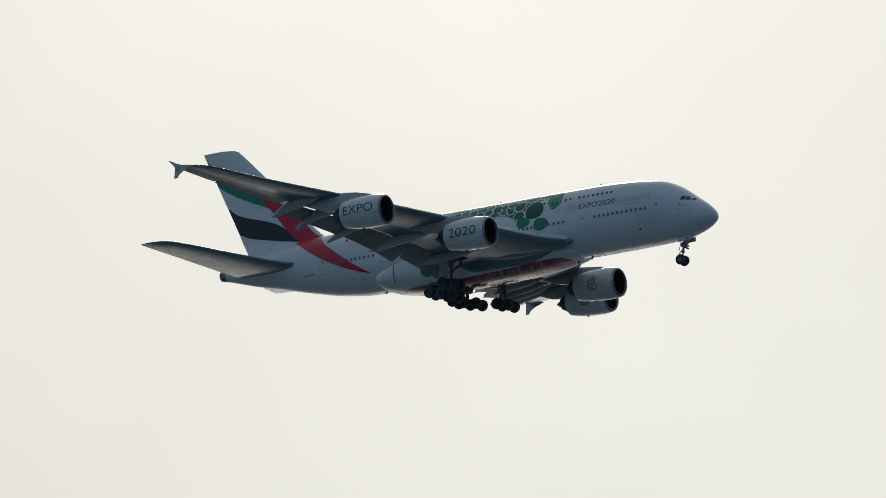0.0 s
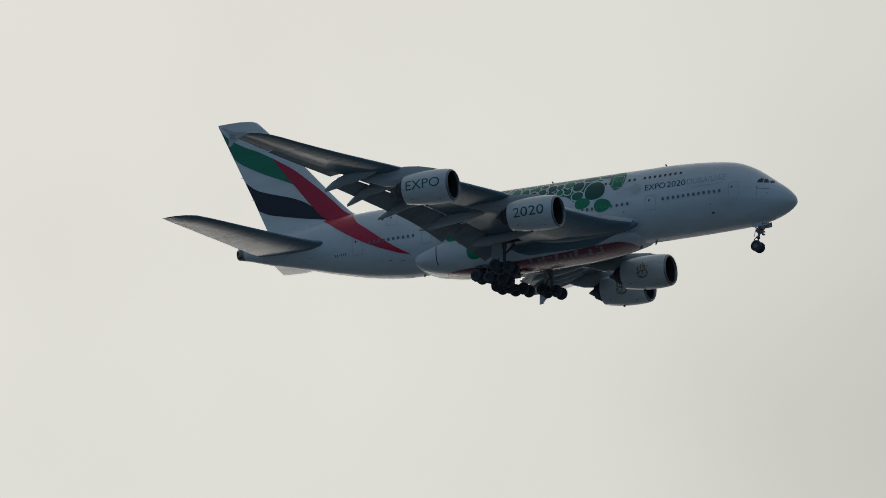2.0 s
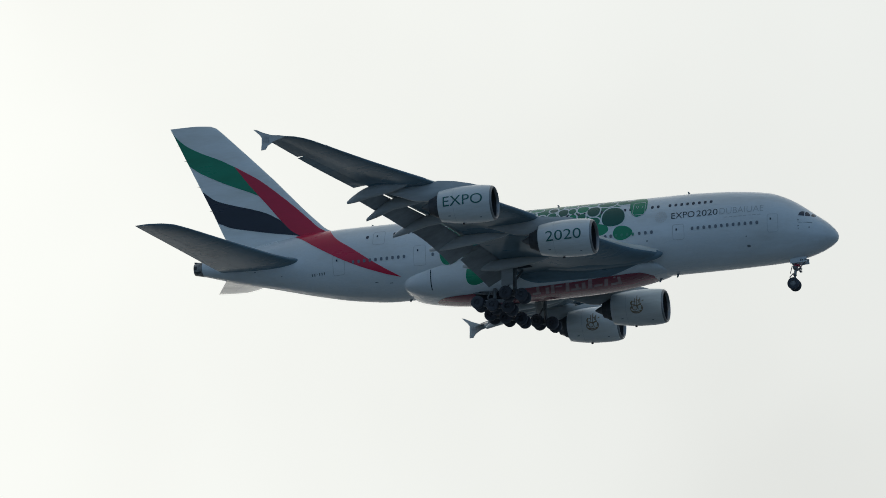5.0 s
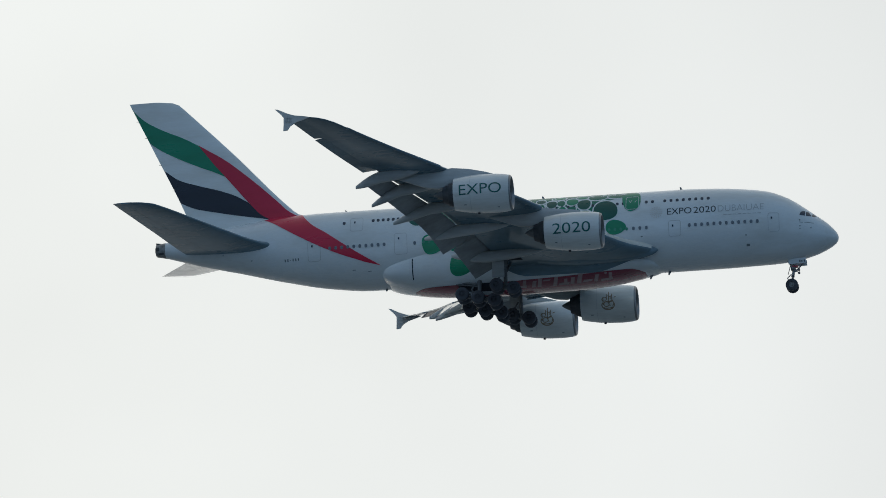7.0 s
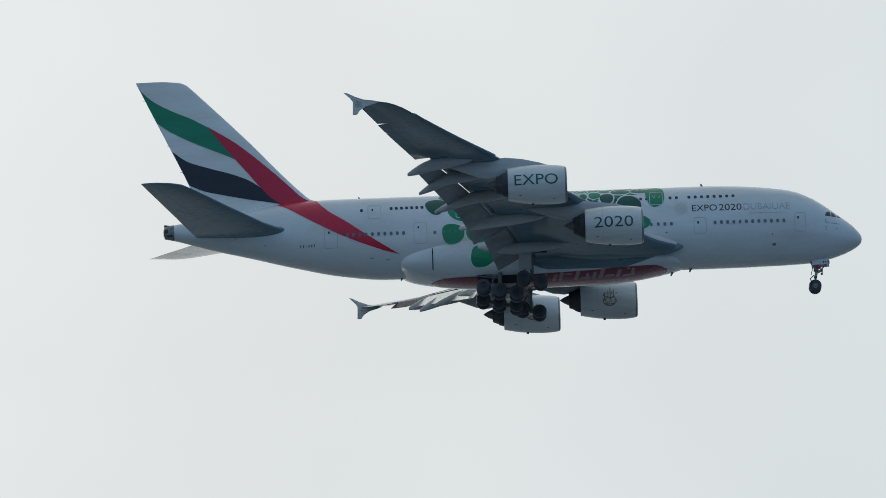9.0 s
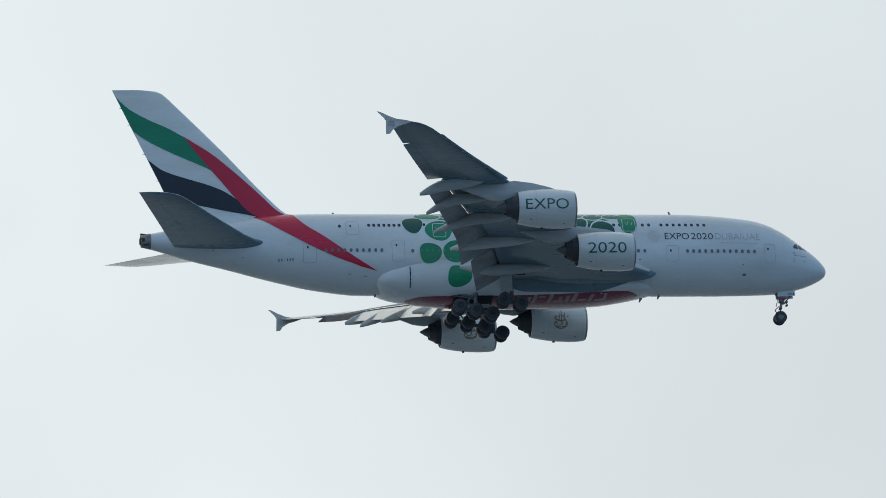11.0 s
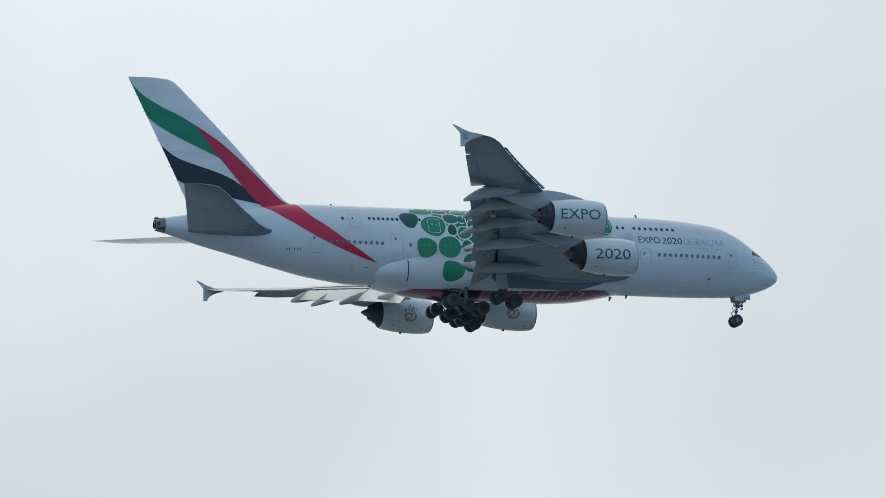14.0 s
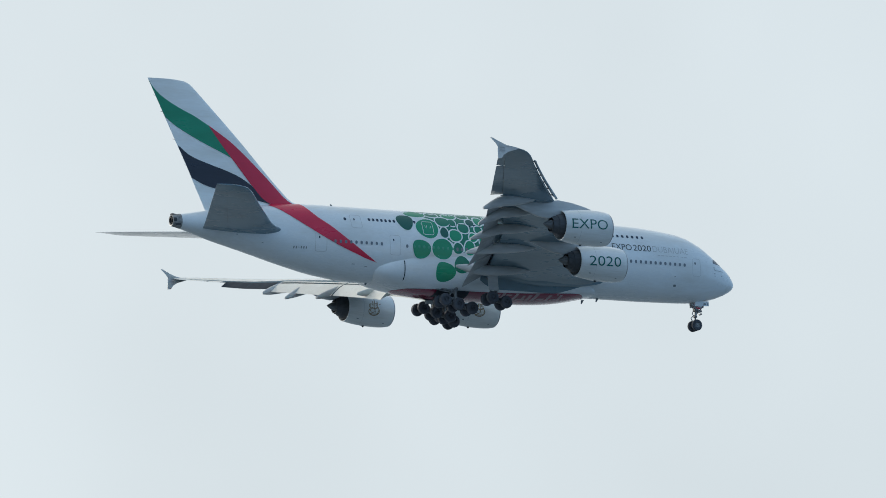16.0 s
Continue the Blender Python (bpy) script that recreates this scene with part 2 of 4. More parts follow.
def curve(x, xs, ys):
    """Smooth monotone interpolation through a short table."""
    if x <= xs[0]:
        return ys[0]
    if x >= xs[-1]:
        return ys[-1]
    i = max(k for k in range(len(xs) - 1) if xs[k] <= x)
    d = [(ys[k + 1] - ys[k]) / (xs[k + 1] - xs[k]) for k in range(len(xs) - 1)]

    def slope(k):
        if k == 0:
            return d[0]
        if k == len(xs) - 1:
            return d[-1]
        return 0.0 if d[k - 1] * d[k] <= 0 else 2 * d[k - 1] * d[k] / (d[k - 1] + d[k])
    h = xs[i + 1] - xs[i]
    u = (x - xs[i]) / h
    return ((2 * u ** 3 - 3 * u * u + 1) * ys[i] + (u ** 3 - 2 * u * u + u) * h * slope(i) + (3 * u * u - 2 * u ** 3) * ys[i + 1] + (u ** 3 - u * u) * h * slope(i + 1))


# ---- unseen ground added under the flight path to the horizon, dark and glossed to reflect light upward ----
def build_ground():
    m = paint("glossy_ground", (0.095, 0.132, 0.16), 0.38, dirt=0.12, scale=0.02, streak=1.0)
    m.node_tree.nodes["Principled BSDF"].inputs["Specular IOR Level"].default_value = 0.9
    n, size = 40, 9000.0
    vs = [((i / n - 0.5) * size, (j / n - 0.5) * size, 0.0) for i in range(n + 1) for j in range(n + 1)]
    fs = [(i * (n + 1) + j, (i + 1) * (n + 1) + j, (i + 1) * (n + 1) + j + 1, i * (n + 1) + j + 1) for i in range(n) for j in range(n)]
    tagged(mesh_part("ground", vs, fs, m, None), "unseen dark glossy ground below the flight path", "ground", kind="structure")


build_ground()

# ---- the airliner ----
plane = tagged(new("airliner"), "white double-deck four-engined jet airliner in flight with wheels and flaps lowered", "airplane")

FS = (0, 0.08, 0.3, 1.1, 2.3, 3.7, 4.9, 7.1, 9.7, 12, 16, 48, 52.5, 57.1, 61.7, 65.7, 69.6, 70.3)
ZT = (5.10, 5.42, 5.78, 6.63, 7.55, 8.62, 9.42, 10.33, 10.74, 10.95, 11.10, 11.10, 11.10, 10.95, 10.4, 9.75, 9.05, 8.95)
ZB = (5.08, 4.80, 4.52, 4.02, 3.53, 3.15, 2.92, 2.80, 2.74, 2.70, 2.69, 2.75, 3.22, 4.20, 5.40, 6.40, 7.55, 7.70)
HW = (0.03, 0.42, 0.80, 1.55, 2.25, 2.75, 3.02, 3.36, 3.50, 3.56, 3.57, 3.55, 3.30, 2.75, 2.10, 1.50, 0.75, 0.60)
POW = 2.1


def hull(s):
    t, b, w = curve(s, FS, ZT), curve(s, FS, ZB), curve(s, FS, HW)
    return t, b, w, b + 0.44 * (t - b)


def hull_y(s, z):
    t, b, w, c = hull(s)
    u = min(1.0, (z - c) / (t - c) if z > c else (c - z) / (c - b))
    return w * max(0.0, 1 - u ** POW) ** (1 / POW)


def hull_ring(s, n=96):
    t, b, w, c = hull(s)
    out_ = []
    for k in range(n):
        a = k * math.tau / n
        ca, sa = math.cos(a), math.sin(a)
        y = w * math.copysign(abs(sa) ** (2 / POW), sa)
        z = c + (t - c if ca > 0 else c - b) * math.copysign(abs(ca) ** (2 / POW), ca)
        out_.append(B(s, y, z))
    return out_


st = [0.0, 0.03, 0.08, 0.16, 0.3, 0.5, 0.75, 1.1, 1.5, 1.9, 2.3, 2.8, 3.3, 3.7, 4.3, 4.9, 5.6, 6.3, 7.1, 8, 9, 10, 11, 12, 13.5, 15] + [16 + 1.6 * k for k in range(20)] + [48 + 0.75 * k for k in range(30)] + [69.95]
fuselage = mesh_part("fuselage", *loft([hull_ring(s) for s in st], cap=(True, True)), WHITE, plane, "white painted fuselage with two rows of windows")


def hull_surf(side, off=0.022):
    return lambda s, z: B(s, side * (hull_y(s, z) + off), z)


# -- painted shapes laid on a skin --
def patch(name, poly, mat, parent, surf, label="", edge=0.35):
    bm = bmesh.new()
    bm.faces.new([bm.verts.new((a, b, 0)) for a, b in poly])
    bmesh.ops.triangulate(bm, faces=bm.faces[:])
    for _ in range(6):
        long = [e for e in bm.edges if e.calc_length() > edge]
        if not long:
            break
        bmesh.ops.subdivide_edges(bm, edges=long, cuts=1)
        bmesh.ops.triangulate(bm, faces=[f for f in bm.faces if len(f.verts) > 3])
    for vert in bm.verts:
        vert.co = surf(vert.co.x, vert.co.y)
    me = bpy.data.meshes.new(name)
    bm.to_mesh(me)
    bm.free()
    return shell(name, me, mat, parent, label)


def outline(points, width, closed=False):
    """A painted line of even width as quads in the plane of the skin."""
    pts = [Vector(q) for q in points]
    n = len(pts)
    vs, fs = [], []
    for i in range(n):
        a, b = pts[i - 1 if closed or i else 0], pts[(i + 1) % n if closed or i < n - 1 else i]
        d = (b - a).normalized()
        nrm = Vector((-d.y, d.x)) * width / 2
        vs += [pts[i] + nrm, pts[i] - nrm]
    for i in range(n if closed else n - 1):
        k = (i + 1) % n
        fs.append((2 * i, 2 * i + 1, 2 * k + 1, 2 * k))
    return vs, fs


def line_part(name, strokes, mat, parent, surf, label=""):
    vs, fs = join(*strokes)
    return mesh_part(name, [surf(q.x, q.y) for q in vs], fs, mat, parent, label)


def rounded(s0, z0, s1, z1, r, n=4):
    """A rounded rectangle."""
    out_ = []
    for cs, cz, a0 in ((s1 - r, z1 - r, 0), (s0 + r, z1 - r, 90), (s0 + r, z0 + r, 180), (s1 - r, z0 + r, 270)):
        out_ += [(cs + r * math.cos(radians(a0 + 90 * k / n)), cz + r * math.sin(radians(a0 + 90 * k / n))) for k in range(n + 1)]
    return out_


def dense(pts, step=0.3, closed=True):
    out_ = []
    for i in range(len(pts) if closed else len(pts) - 1):
        a, b = Vector(pts[i]), Vector(pts[(i + 1) % len(pts)])
        m = max(1, int((b - a).length / step))
        out_ += [tuple(a.lerp(b, k / m)) for k in range(m)]
    return out_ if closed else out_ + [pts[-1]]


def lettering(name, text, mat, parent, surf, s_start, s_end, z0, z1, label, bold=0.0):
    cu = bpy.data.curves.new(name, "FONT")
    cu.body, cu.offset, cu.resolution_u = text, bold, 4
    tmp = new(name, cu)
    me = bpy.data.meshes.new_from_object(tmp.evaluated_get(bpy.context.evaluated_depsgraph_get()))
    bpy.data.objects.remove(tmp)
    xs, ys = [q.co.x for q in me.vertices], [q.co.y for q in me.vertices]
    x0, x1, y0, y1 = min(xs), max(xs), min(ys), max(ys)
    bm = bmesh.new()
    bm.from_mesh(me)
    for vert in bm.verts:
        vert.co = (s_start + (vert.co.x - x0) / (x1 - x0) * (s_end - s_start), z0 + (vert.co.y - y0) / (y1 - y0) * (z1 - z0), 0)
    bmesh.ops.triangulate(bm, faces=bm.faces[:])
    for _ in range(3):
        long = [e for e in bm.edges if e.calc_length() > 0.3]
        if not long:
            break
        bmesh.ops.subdivide_edges(bm, edges=long, cuts=1)
        bmesh.ops.triangulate(bm, faces=[f for f in bm.faces if len(f.verts) > 3])
    for vert in bm.verts:
        vert.co = surf(vert.co.x, vert.co.y)
    made = bpy.data.meshes.new(name)
    bm.to_mesh(made)
    bm.free()
    return shell(name, made, mat, parent, label)


# -- belly fairing --
QS = (18.2, 19.0, 20.5, 23, 27, 36, 40, 42, 43.4, 45.2, 46.3, 46.8)
QW = (1.2, 2.2, 2.95, 3.40, 3.60, 3.60, 3.57, 3.54, 3.50, 3.30, 2.90, 2.1)
QB = (2.78, 2.62, 2.3, 1.85, 1.55, 1.45, 1.60, 1.80, 2.02, 2.40, 2.85, 3.3)
QT = (3.2, 3.7, 4.7, 6.4, 7.4, 7.4, 7.2, 6.6, 5.95, 5.25, 4.65, 4.15)


def belly_point(s, a, off=0.0):
    """a: degrees from straight down, positive to the left."""
    w, b, t = curve(s, QS, QW), curve(s, QS, QB), curve(s, QS, QT)
    c = b + 0.55 * (t - b)
    ca, sa = -math.cos(radians(a)), math.sin(radians(a))
    p = 2.5
    return B(s, (w + off) * math.copysign(abs(sa) ** (2 / p), sa), c + (t - c if ca > 0 else c - b + off) * math.copysign(abs(ca) ** (2 / p), ca))


bs = [18.2, 18.5, 19, 19.7, 20.5, 21.5, 23, 25, 27, 30, 33, 36, 38, 40, 42, 43.4, 44.4, 45.2, 45.8, 46.2, 46.5, 46.68, 46.8]
fairing = mesh_part("belly_fairing", *loft([[belly_point(s, k * 5) for k in range(72)] for s in bs]), WHITE, plane, "white bulged fairing under the wing roots")


def belly_y(s, z):
    if not QS[0] < s < QS[-1]:
        return 0.0
    w, b, t = curve(s, QS, QW), curve(s, QS, QB), curve(s, QS, QT)
    c = b + 0.55 * (t - b)
    u = (z - c) / (t - c) if z > c else (c - z) / (c - b)
    return w * max(0.0, 1 - min(1.0, u) ** 2.5) ** 0.4


def side_surf(side, off):
    """The outer skin of fuselage and fairing together."""
    return lambda s, z: B(s, side * (max(hull_y(s, z), belly_y(s, z)) + off), z)


# -- wings --
WY = (3.0, 3.9, 5.0, 7.0, 10.0, 14.9, 20.0, 26.7, 32.0, 36.0, 38.1, 39.3, 39.75)
WLE = (18.3, 19.2, 20.8, 22.6, 24.8, 28.4, 32.2, 37.3, 41.5, 44.55, 46.1, 47.5, 48.7)
WTE = (37.6, 37.8, 38.0, 38.4, 39.0, 40.1, 42.1, 44.95, 47.3, 49.05, 49.95, 50.45, 50.6)
WZ = (4.25, 4.32, 4.48, 4.80, 5.27, 6.05, 6.90, 7.98, 8.85, 9.58, 9.98, 10.2, 10.28)
WTC = (0.115, 0.125, 0.13, 0.13, 0.12, 0.11, 0.105, 0.10, 0.095, 0.09, 0.085, 0.07, 0.05)
WTW = (2.5, 2.5, 2.4, 2.2, 1.8, 1.2, 0.8, 0.9, 1.4, 1.7, 1.8, 1.8, 1.8)


def foil(x, tc):
    return 5 * tc * (0.2969 * math.sqrt(x) - 0.126 * x - 0.3516 * x * x + 0.2843 * x ** 3 - 0.1015 * x ** 4)


def wing_at(y, side=-1):
    le, te, z, tc, tw = [curve(y, WY, tab) for tab in (WLE, WTE, WZ, WTC, WTW)]
    # the left wing is twisted a little more, most of all its outer part
    return le, te, z, tc, tw + (1.5 * max(0.0, min(1.0, (y - 8.0) / 10.0)) + 1.7 * max(0.0, min(1.0, (y - 25.0) / 5.0)) if side > 0 else 0.0)


def wing_point(side, y, x, up, shift=(0.0, 0.0), turn=0.0):
    """x: part of the chord; up: 1 the upper skin, -1 the lower, 0 the chord line. shift: metres aft and up."""
    le, te, z, tc, tw = wing_at(y, side)
    c = te - le
    camber = 0.018 * (1 - (2 * x - 1) ** 2) + (0.012 * math.sin(math.pi * min(1, x * 1.2)) if x > 0.5 else 0)
    h = camber + up * foil(x, tc)
    a = radians(tw)
    return B(le + c * (x * math.cos(a) + h * math.sin(a)) + shift[0], side * y, z + c * (h * math.cos(a) - x * math.sin(a)) + shift[1])


XS = (0.0, 0.004, 0.012, 0.03, 0.06, 0.1, 0.16, 0.24, 0.34, 0.46, 0.58, 0.68)


def wing_loop(side, y, cut):
    xs = list(XS) + [cut]
    return [wing_point(side, y, x, 1) for x in xs[::-1]] + [wing_point(side, y, x, -1) for x in xs[1:]]


def panel(name, side, ys, x0, drop, chord, gap, mat, parent, label="", thick=0.22, down=0.0):
    """A hinged trailing-edge panel: from x0 of the chord, drooped by drop degrees. chord: its part of the local chord."""
    rings = []
    for y in ys:
        le, te, z, tc, tw = wing_at(y, side)
        c = te - le
        o = wing_point(side, y, x0, 0, (gap, -down))
        a = radians(drop + tw)
        loop = []
        for x, up in ((1, 0), (0.75, 1), (0.45, 1), (0.2, 1), (0.06, 1), (0, 0), (0.06, -1), (0.2, -1), (0.45, -1), (0.75, -1)):
            h = up * foil(max(x, 0.001), thick) * 0.75 + 0.03 * math.sin(math.pi * x)
            d = c * chord
            loop.append(o + Vector((-d * (x * math.cos(a) - h * math.sin(a) * -1), 0, d * (h * math.cos(a) - x * math.sin(a)))))
        rings.append(loop)
    return mesh_part(name, *loft(rings), mat, parent, label, 35)


def canoe(name, side, y, s0, s1, tip, parent):
    """A flap-track fairing: a slim pod from s0 on the lower skin, its aft part drooped to the tip (s, z)."""
    le, te, z, tc, tw = wing_at(y)
    f = lambda s: wing_point(side, y, (s - le) / (te - le), -1).z
    mid = (s1, f(min(s1, te - 0.3 * (te - le))) - 0.52)
    rings = []
    for k in range(19):
        u = k / 18
        if u < 0.5:
            q = u / 0.5
            s = s0 + (mid[0] - s0) * q
            zc = f(s0) + 0.1 + (mid[1] - f(s0) - 0.1) * (q ** 0.9)
            r = (1 - (1 - q) ** 2.2) ** 0.7
        else:
            q = (u - 0.5) / 0.5
            s, zc = mid[0] + (tip[0] - mid[0]) * q, mid[1] + (tip[1] - mid[1]) * (q ** 1.15)
            r = 1 - 0.78 * q ** 2.2
        hw_, hz = 0.40 * r + 0.015, 0.58 * r + 0.015
        rings.append([B(s, side * y + hw_ * math.copysign(abs(math.sin(a)) ** 0.8, math.sin(a)), zc + hz * math.copysign(abs(math.cos(a)) ** 0.8, math.cos(a))) for a in [n * math.tau / 16 for n in range(16)]])
    return mesh_part(name, *loft(rings), PALE, parent, "pale grey flap track fairing")


def top_tone(ob, mat):
    """A second tone on the faces that look up; CREAM there puts sunlight into the colour."""
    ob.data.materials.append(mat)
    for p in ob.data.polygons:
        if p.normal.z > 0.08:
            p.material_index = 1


def build_wing(side):
    wy = [3.0, 3.4, 3.9, 4.4, 5, 6, 7, 8.5, 10, 12, 14.9, 17.5, 20, 23.3, 26.6]
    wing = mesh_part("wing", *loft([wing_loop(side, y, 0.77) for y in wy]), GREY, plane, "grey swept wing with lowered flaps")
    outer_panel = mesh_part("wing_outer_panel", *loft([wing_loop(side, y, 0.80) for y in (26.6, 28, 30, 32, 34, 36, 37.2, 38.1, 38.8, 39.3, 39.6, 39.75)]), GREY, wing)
    top_tone(wing, CREAM)
    top_tone(outer_panel, CREAM)
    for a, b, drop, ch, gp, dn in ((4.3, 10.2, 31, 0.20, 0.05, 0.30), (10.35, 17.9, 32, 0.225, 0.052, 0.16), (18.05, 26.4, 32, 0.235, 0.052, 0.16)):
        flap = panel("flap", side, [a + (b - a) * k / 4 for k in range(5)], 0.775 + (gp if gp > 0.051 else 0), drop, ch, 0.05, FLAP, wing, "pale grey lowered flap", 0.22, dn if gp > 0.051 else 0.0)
        top_tone(flap, CREAM)
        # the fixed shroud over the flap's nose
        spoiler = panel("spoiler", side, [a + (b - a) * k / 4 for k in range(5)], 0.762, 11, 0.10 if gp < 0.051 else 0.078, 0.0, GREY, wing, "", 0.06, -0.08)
        top_tone(spoiler, CREAM)
    for a, b, drop in ((26.75, 29.98, 31.0), (30.0, 33.2, 31.0), (33.25, 34.87, 2.0)) if side > 0 else ((26.75, 29.98, 6.5), (30.0, 32.98, 6.3), (33.0, 34.87, 6.0)):
        aileron = panel("aileron", side, [a, (a + b) / 2, b], 0.80, drop, 0.205, 0.0, GREY, wing, "drooped aileron", 0.10)
        top_tone(aileron, COVE if a < 33 else CREAM)
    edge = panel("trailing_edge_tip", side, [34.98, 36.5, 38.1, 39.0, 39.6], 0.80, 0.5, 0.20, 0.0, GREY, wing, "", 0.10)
    top_tone(edge, CREAM)
    for a, b in ((16.4, 19.6), (19.7, 22.9), (23.0, 24.7), (27.4, 30.0), (30.1, 32.4), (32.5, 34.8), (34.9, 37.0)):
        rings = []
        for k in range(4):
            y = a + (b - a) * k / 3
            le, te, z, tc, tw = wing_at(y)
            c = te - le
            sh = (-0.100 * c - 0.05, -0.037 * c - 0.03)
            outer = [wing_point(side, y, x, 1, sh) for x in (0.088, 0.07, 0.05, 0.028, 0.012, 0.003, 0.0)] + [wing_point(side, y, x, -1, sh) for x in (0.004, 0.012, 0.03)]
            inner = [wing_point(side, y, x, u, (sh[0] + 0.03 * c, sh[1] - 0.004 * c)) for x, u in ((0.012, -0.6), (0.004, 0.4), (0.012, 0.6), (0.03, 0.75), (0.052, 0.93))]
            rings.append(outer + inner)
        slat = mesh_part("slat", *loft(rings), GREY, wing, "extended leading-edge slat", 50)
    for y in [27.9 + 1.75 * k for k in range(6)] + [16.7, 18.2, 19.7, 21.3, 22.9, 24.4]:
        le, te, z, tc, tw = wing_at(y)
        p0, p1 = wing_point(side, y, 0.0, 0, (-0.085 * (te - le), -0.035 * (te - le))), wing_point(side, y, 0.06, -0.3)
        mesh_part("slat_track", *rod(p0, p1, 0.055, 0.07, 8), STEEL, wing)
    for y, tip, f0, f1 in ((7.05, (38.9, 3.85), 0.42, 0.80), (13.1, (40.8, 4.2), 0.38, 0.80), (18.5, (43.2, 4.55), 0.34, 0.80), (23.2, (44.7, 5.25), 0.30, 0.80), (26.5, (45.8, 6.35), 0.26, 0.80)):
        le, te = wing_at(y)[:2]
        canoe("flap_track_fairing", side, y, le + f0 * (te - le), le + f1 * (te - le), tip, wing)
    # wingtip fence: a thin swept plate above and below the tip
    prof = [(51.82, 11.25), (51.5, 11.2), (50.7, 10.78), (49.9, 10.48), (49.0, 10.36), (48.35, 10.22), (48.9, 10.02), (49.7, 9.78), (50.3, 9.4), (50.57, 9.0), (51.0, 8.96), (50.97, 9.6), (50.95, 10.3), (51.2, 10.65)]
    if side > 0:
        prof = [(s + 0.12, z - 0.13) for s, z in prof]
    front = [B(s, side * 39.72, z) for s, z in prof]
    rear = [B(s, side * (39.86 if 1 < k < 11 else 39.76), z) for k, (s, z) in enumerate(prof)]
    mesh_part("wingtip_fence", *loft([front, rear]), FENCE, wing, "white swept wingtip fence")
    marks = [outline([(50.2 + 0.17 * k, 9.72 + 0.05 * (k % 2)), (50.2 + 0.17 * k, 10.25 + 0.1 * (k % 3))], 0.05) for k in range(4)] + [outline([(50.12, 9.85), (50.78, 9.9)], 0.06), outline([(50.15, 10.15), (50.7, 10.2)], 0.05)]
    line_part("emblem", marks, SILVER, wing, lambda s, z: B(s + (0.12 if side > 0 else 0.0), side * (39.885 if side < 0 else 39.70), z - (0.13 if side > 0 else 0.0)), "small grey emblem on the wingtip fence")
    # dark patch on the lower skin that paints the shade inside the wing gear's bay
    bay = []
    for k in range(7):
        y = 4.9 + 2.1 * k / 6
        le, te = wing_at(y, side)[:2]
        bay.append([wing_point(side, y, (31.9 + 0.12 * k + 2.7 * j / 6 - le) / (te - le), -1, (0.0, -0.03)) for j in range(7)])
    mesh_part("gear_bay", *loft(bay, (False, False), False), COVE, wing, "dark open wing gear bay")
    # leading-edge root fillet, grey, against the fuselage, sinking into the wing's lower skin aft
    rings = []
    for k in range(14):
        u = k / 13
        r = math.sqrt(max(0.0, 1 - (1 - min(1, u * 1.5)) ** 2))
        rings.append([B(18.2 + 8.0 * u, side * (3.35 + (0.32 + 1.25 * u) * r * math.sin(t * math.tau / 16)), 4.15 - 0.35 * u + (0.1 + 0.75 * r) * math.cos(t * math.tau / 16)) for t in range(16)])
    for k in range(1, 9):
        u = k / 8
        rings.append([B(26.2 + 8.0 * u, side * (3.35 + (1.57 - 0.5 * u) * math.sin(t * math.tau / 16)), 3.8 + 0.5 * u * u + (0.85 - 0.7 * u ** 1.5) * math.cos(t * math.tau / 16)) for t in range(16)])
    mesh_part("root_fillet", *loft(rings), GREY, wing)
    return wing


# -- tail --
FZ = (9.0, 10.6, 11.0, 11.25, 12.0, 14.2, 17.4, 21.9, 23.2, 23.72, 24.0, 24.14)
FLE = (52.8, 54.0, 54.7, 55.45, 56.35, 58.5, 61.4, 65.8, 67.1, 67.66, 68.3, 69.6)
FTE = (65.9, 66.55, 66.75, 66.85, 67.2, 68.15, 69.65, 71.75, 72.35, 72.6, 72.72, 72.78)


def fin_half(s, z):
    le, te = curve(z, FZ, FLE), curve(z, FZ, FTE)
    x = min(1.0, max(0.0, (s - le) / (te - le)))
    return (te - le) * foil(x, 0.095 if z < 23.5 else 0.07)


fz = [9.0, 10.6, 11.0, 11.25, 11.6, 12, 13, 14.2, 15.8, 17.4, 19.5, 21.9, 23.2, 23.72, 24.0, 24.14]
FX = (0.0, 0.004, 0.015, 0.04, 0.08, 0.15, 0.25, 0.4, 0.6, 0.8, 1.0)


def fin_loop(z):
    le, te = curve(z, FZ, FLE), curve(z, FZ, FTE)
    pts = [(le + (te - le) * x) for x in FX]
    return [B(s, fin_half(s, z), z) for s in pts[::-1]] + [B(s, -fin_half(s, z), z) for s in pts[1:]]


fin = mesh_part("tail_fin", *loft([fin_loop(z) for z in fz]), FINWHITE, plane, "white tail fin with green, black and red waves")


def fin_surf(side, off=0.03):
    return lambda s, z: B(s, side * (fin_half(s, z) + off), z)


def fin_te(z):
    return curve(z, FZ, FTE) - 0.02


def wave(points, m=5):
    """Densify a curve given as a few points, evenly in its own parameter."""
    n = len(points)
    ks = list(range(n))
    return [(curve(i / m, ks, [q[0] for q in points]), curve(i / m, ks, [q[1] for q in points])) for i in range((n - 1) * m + 1)]


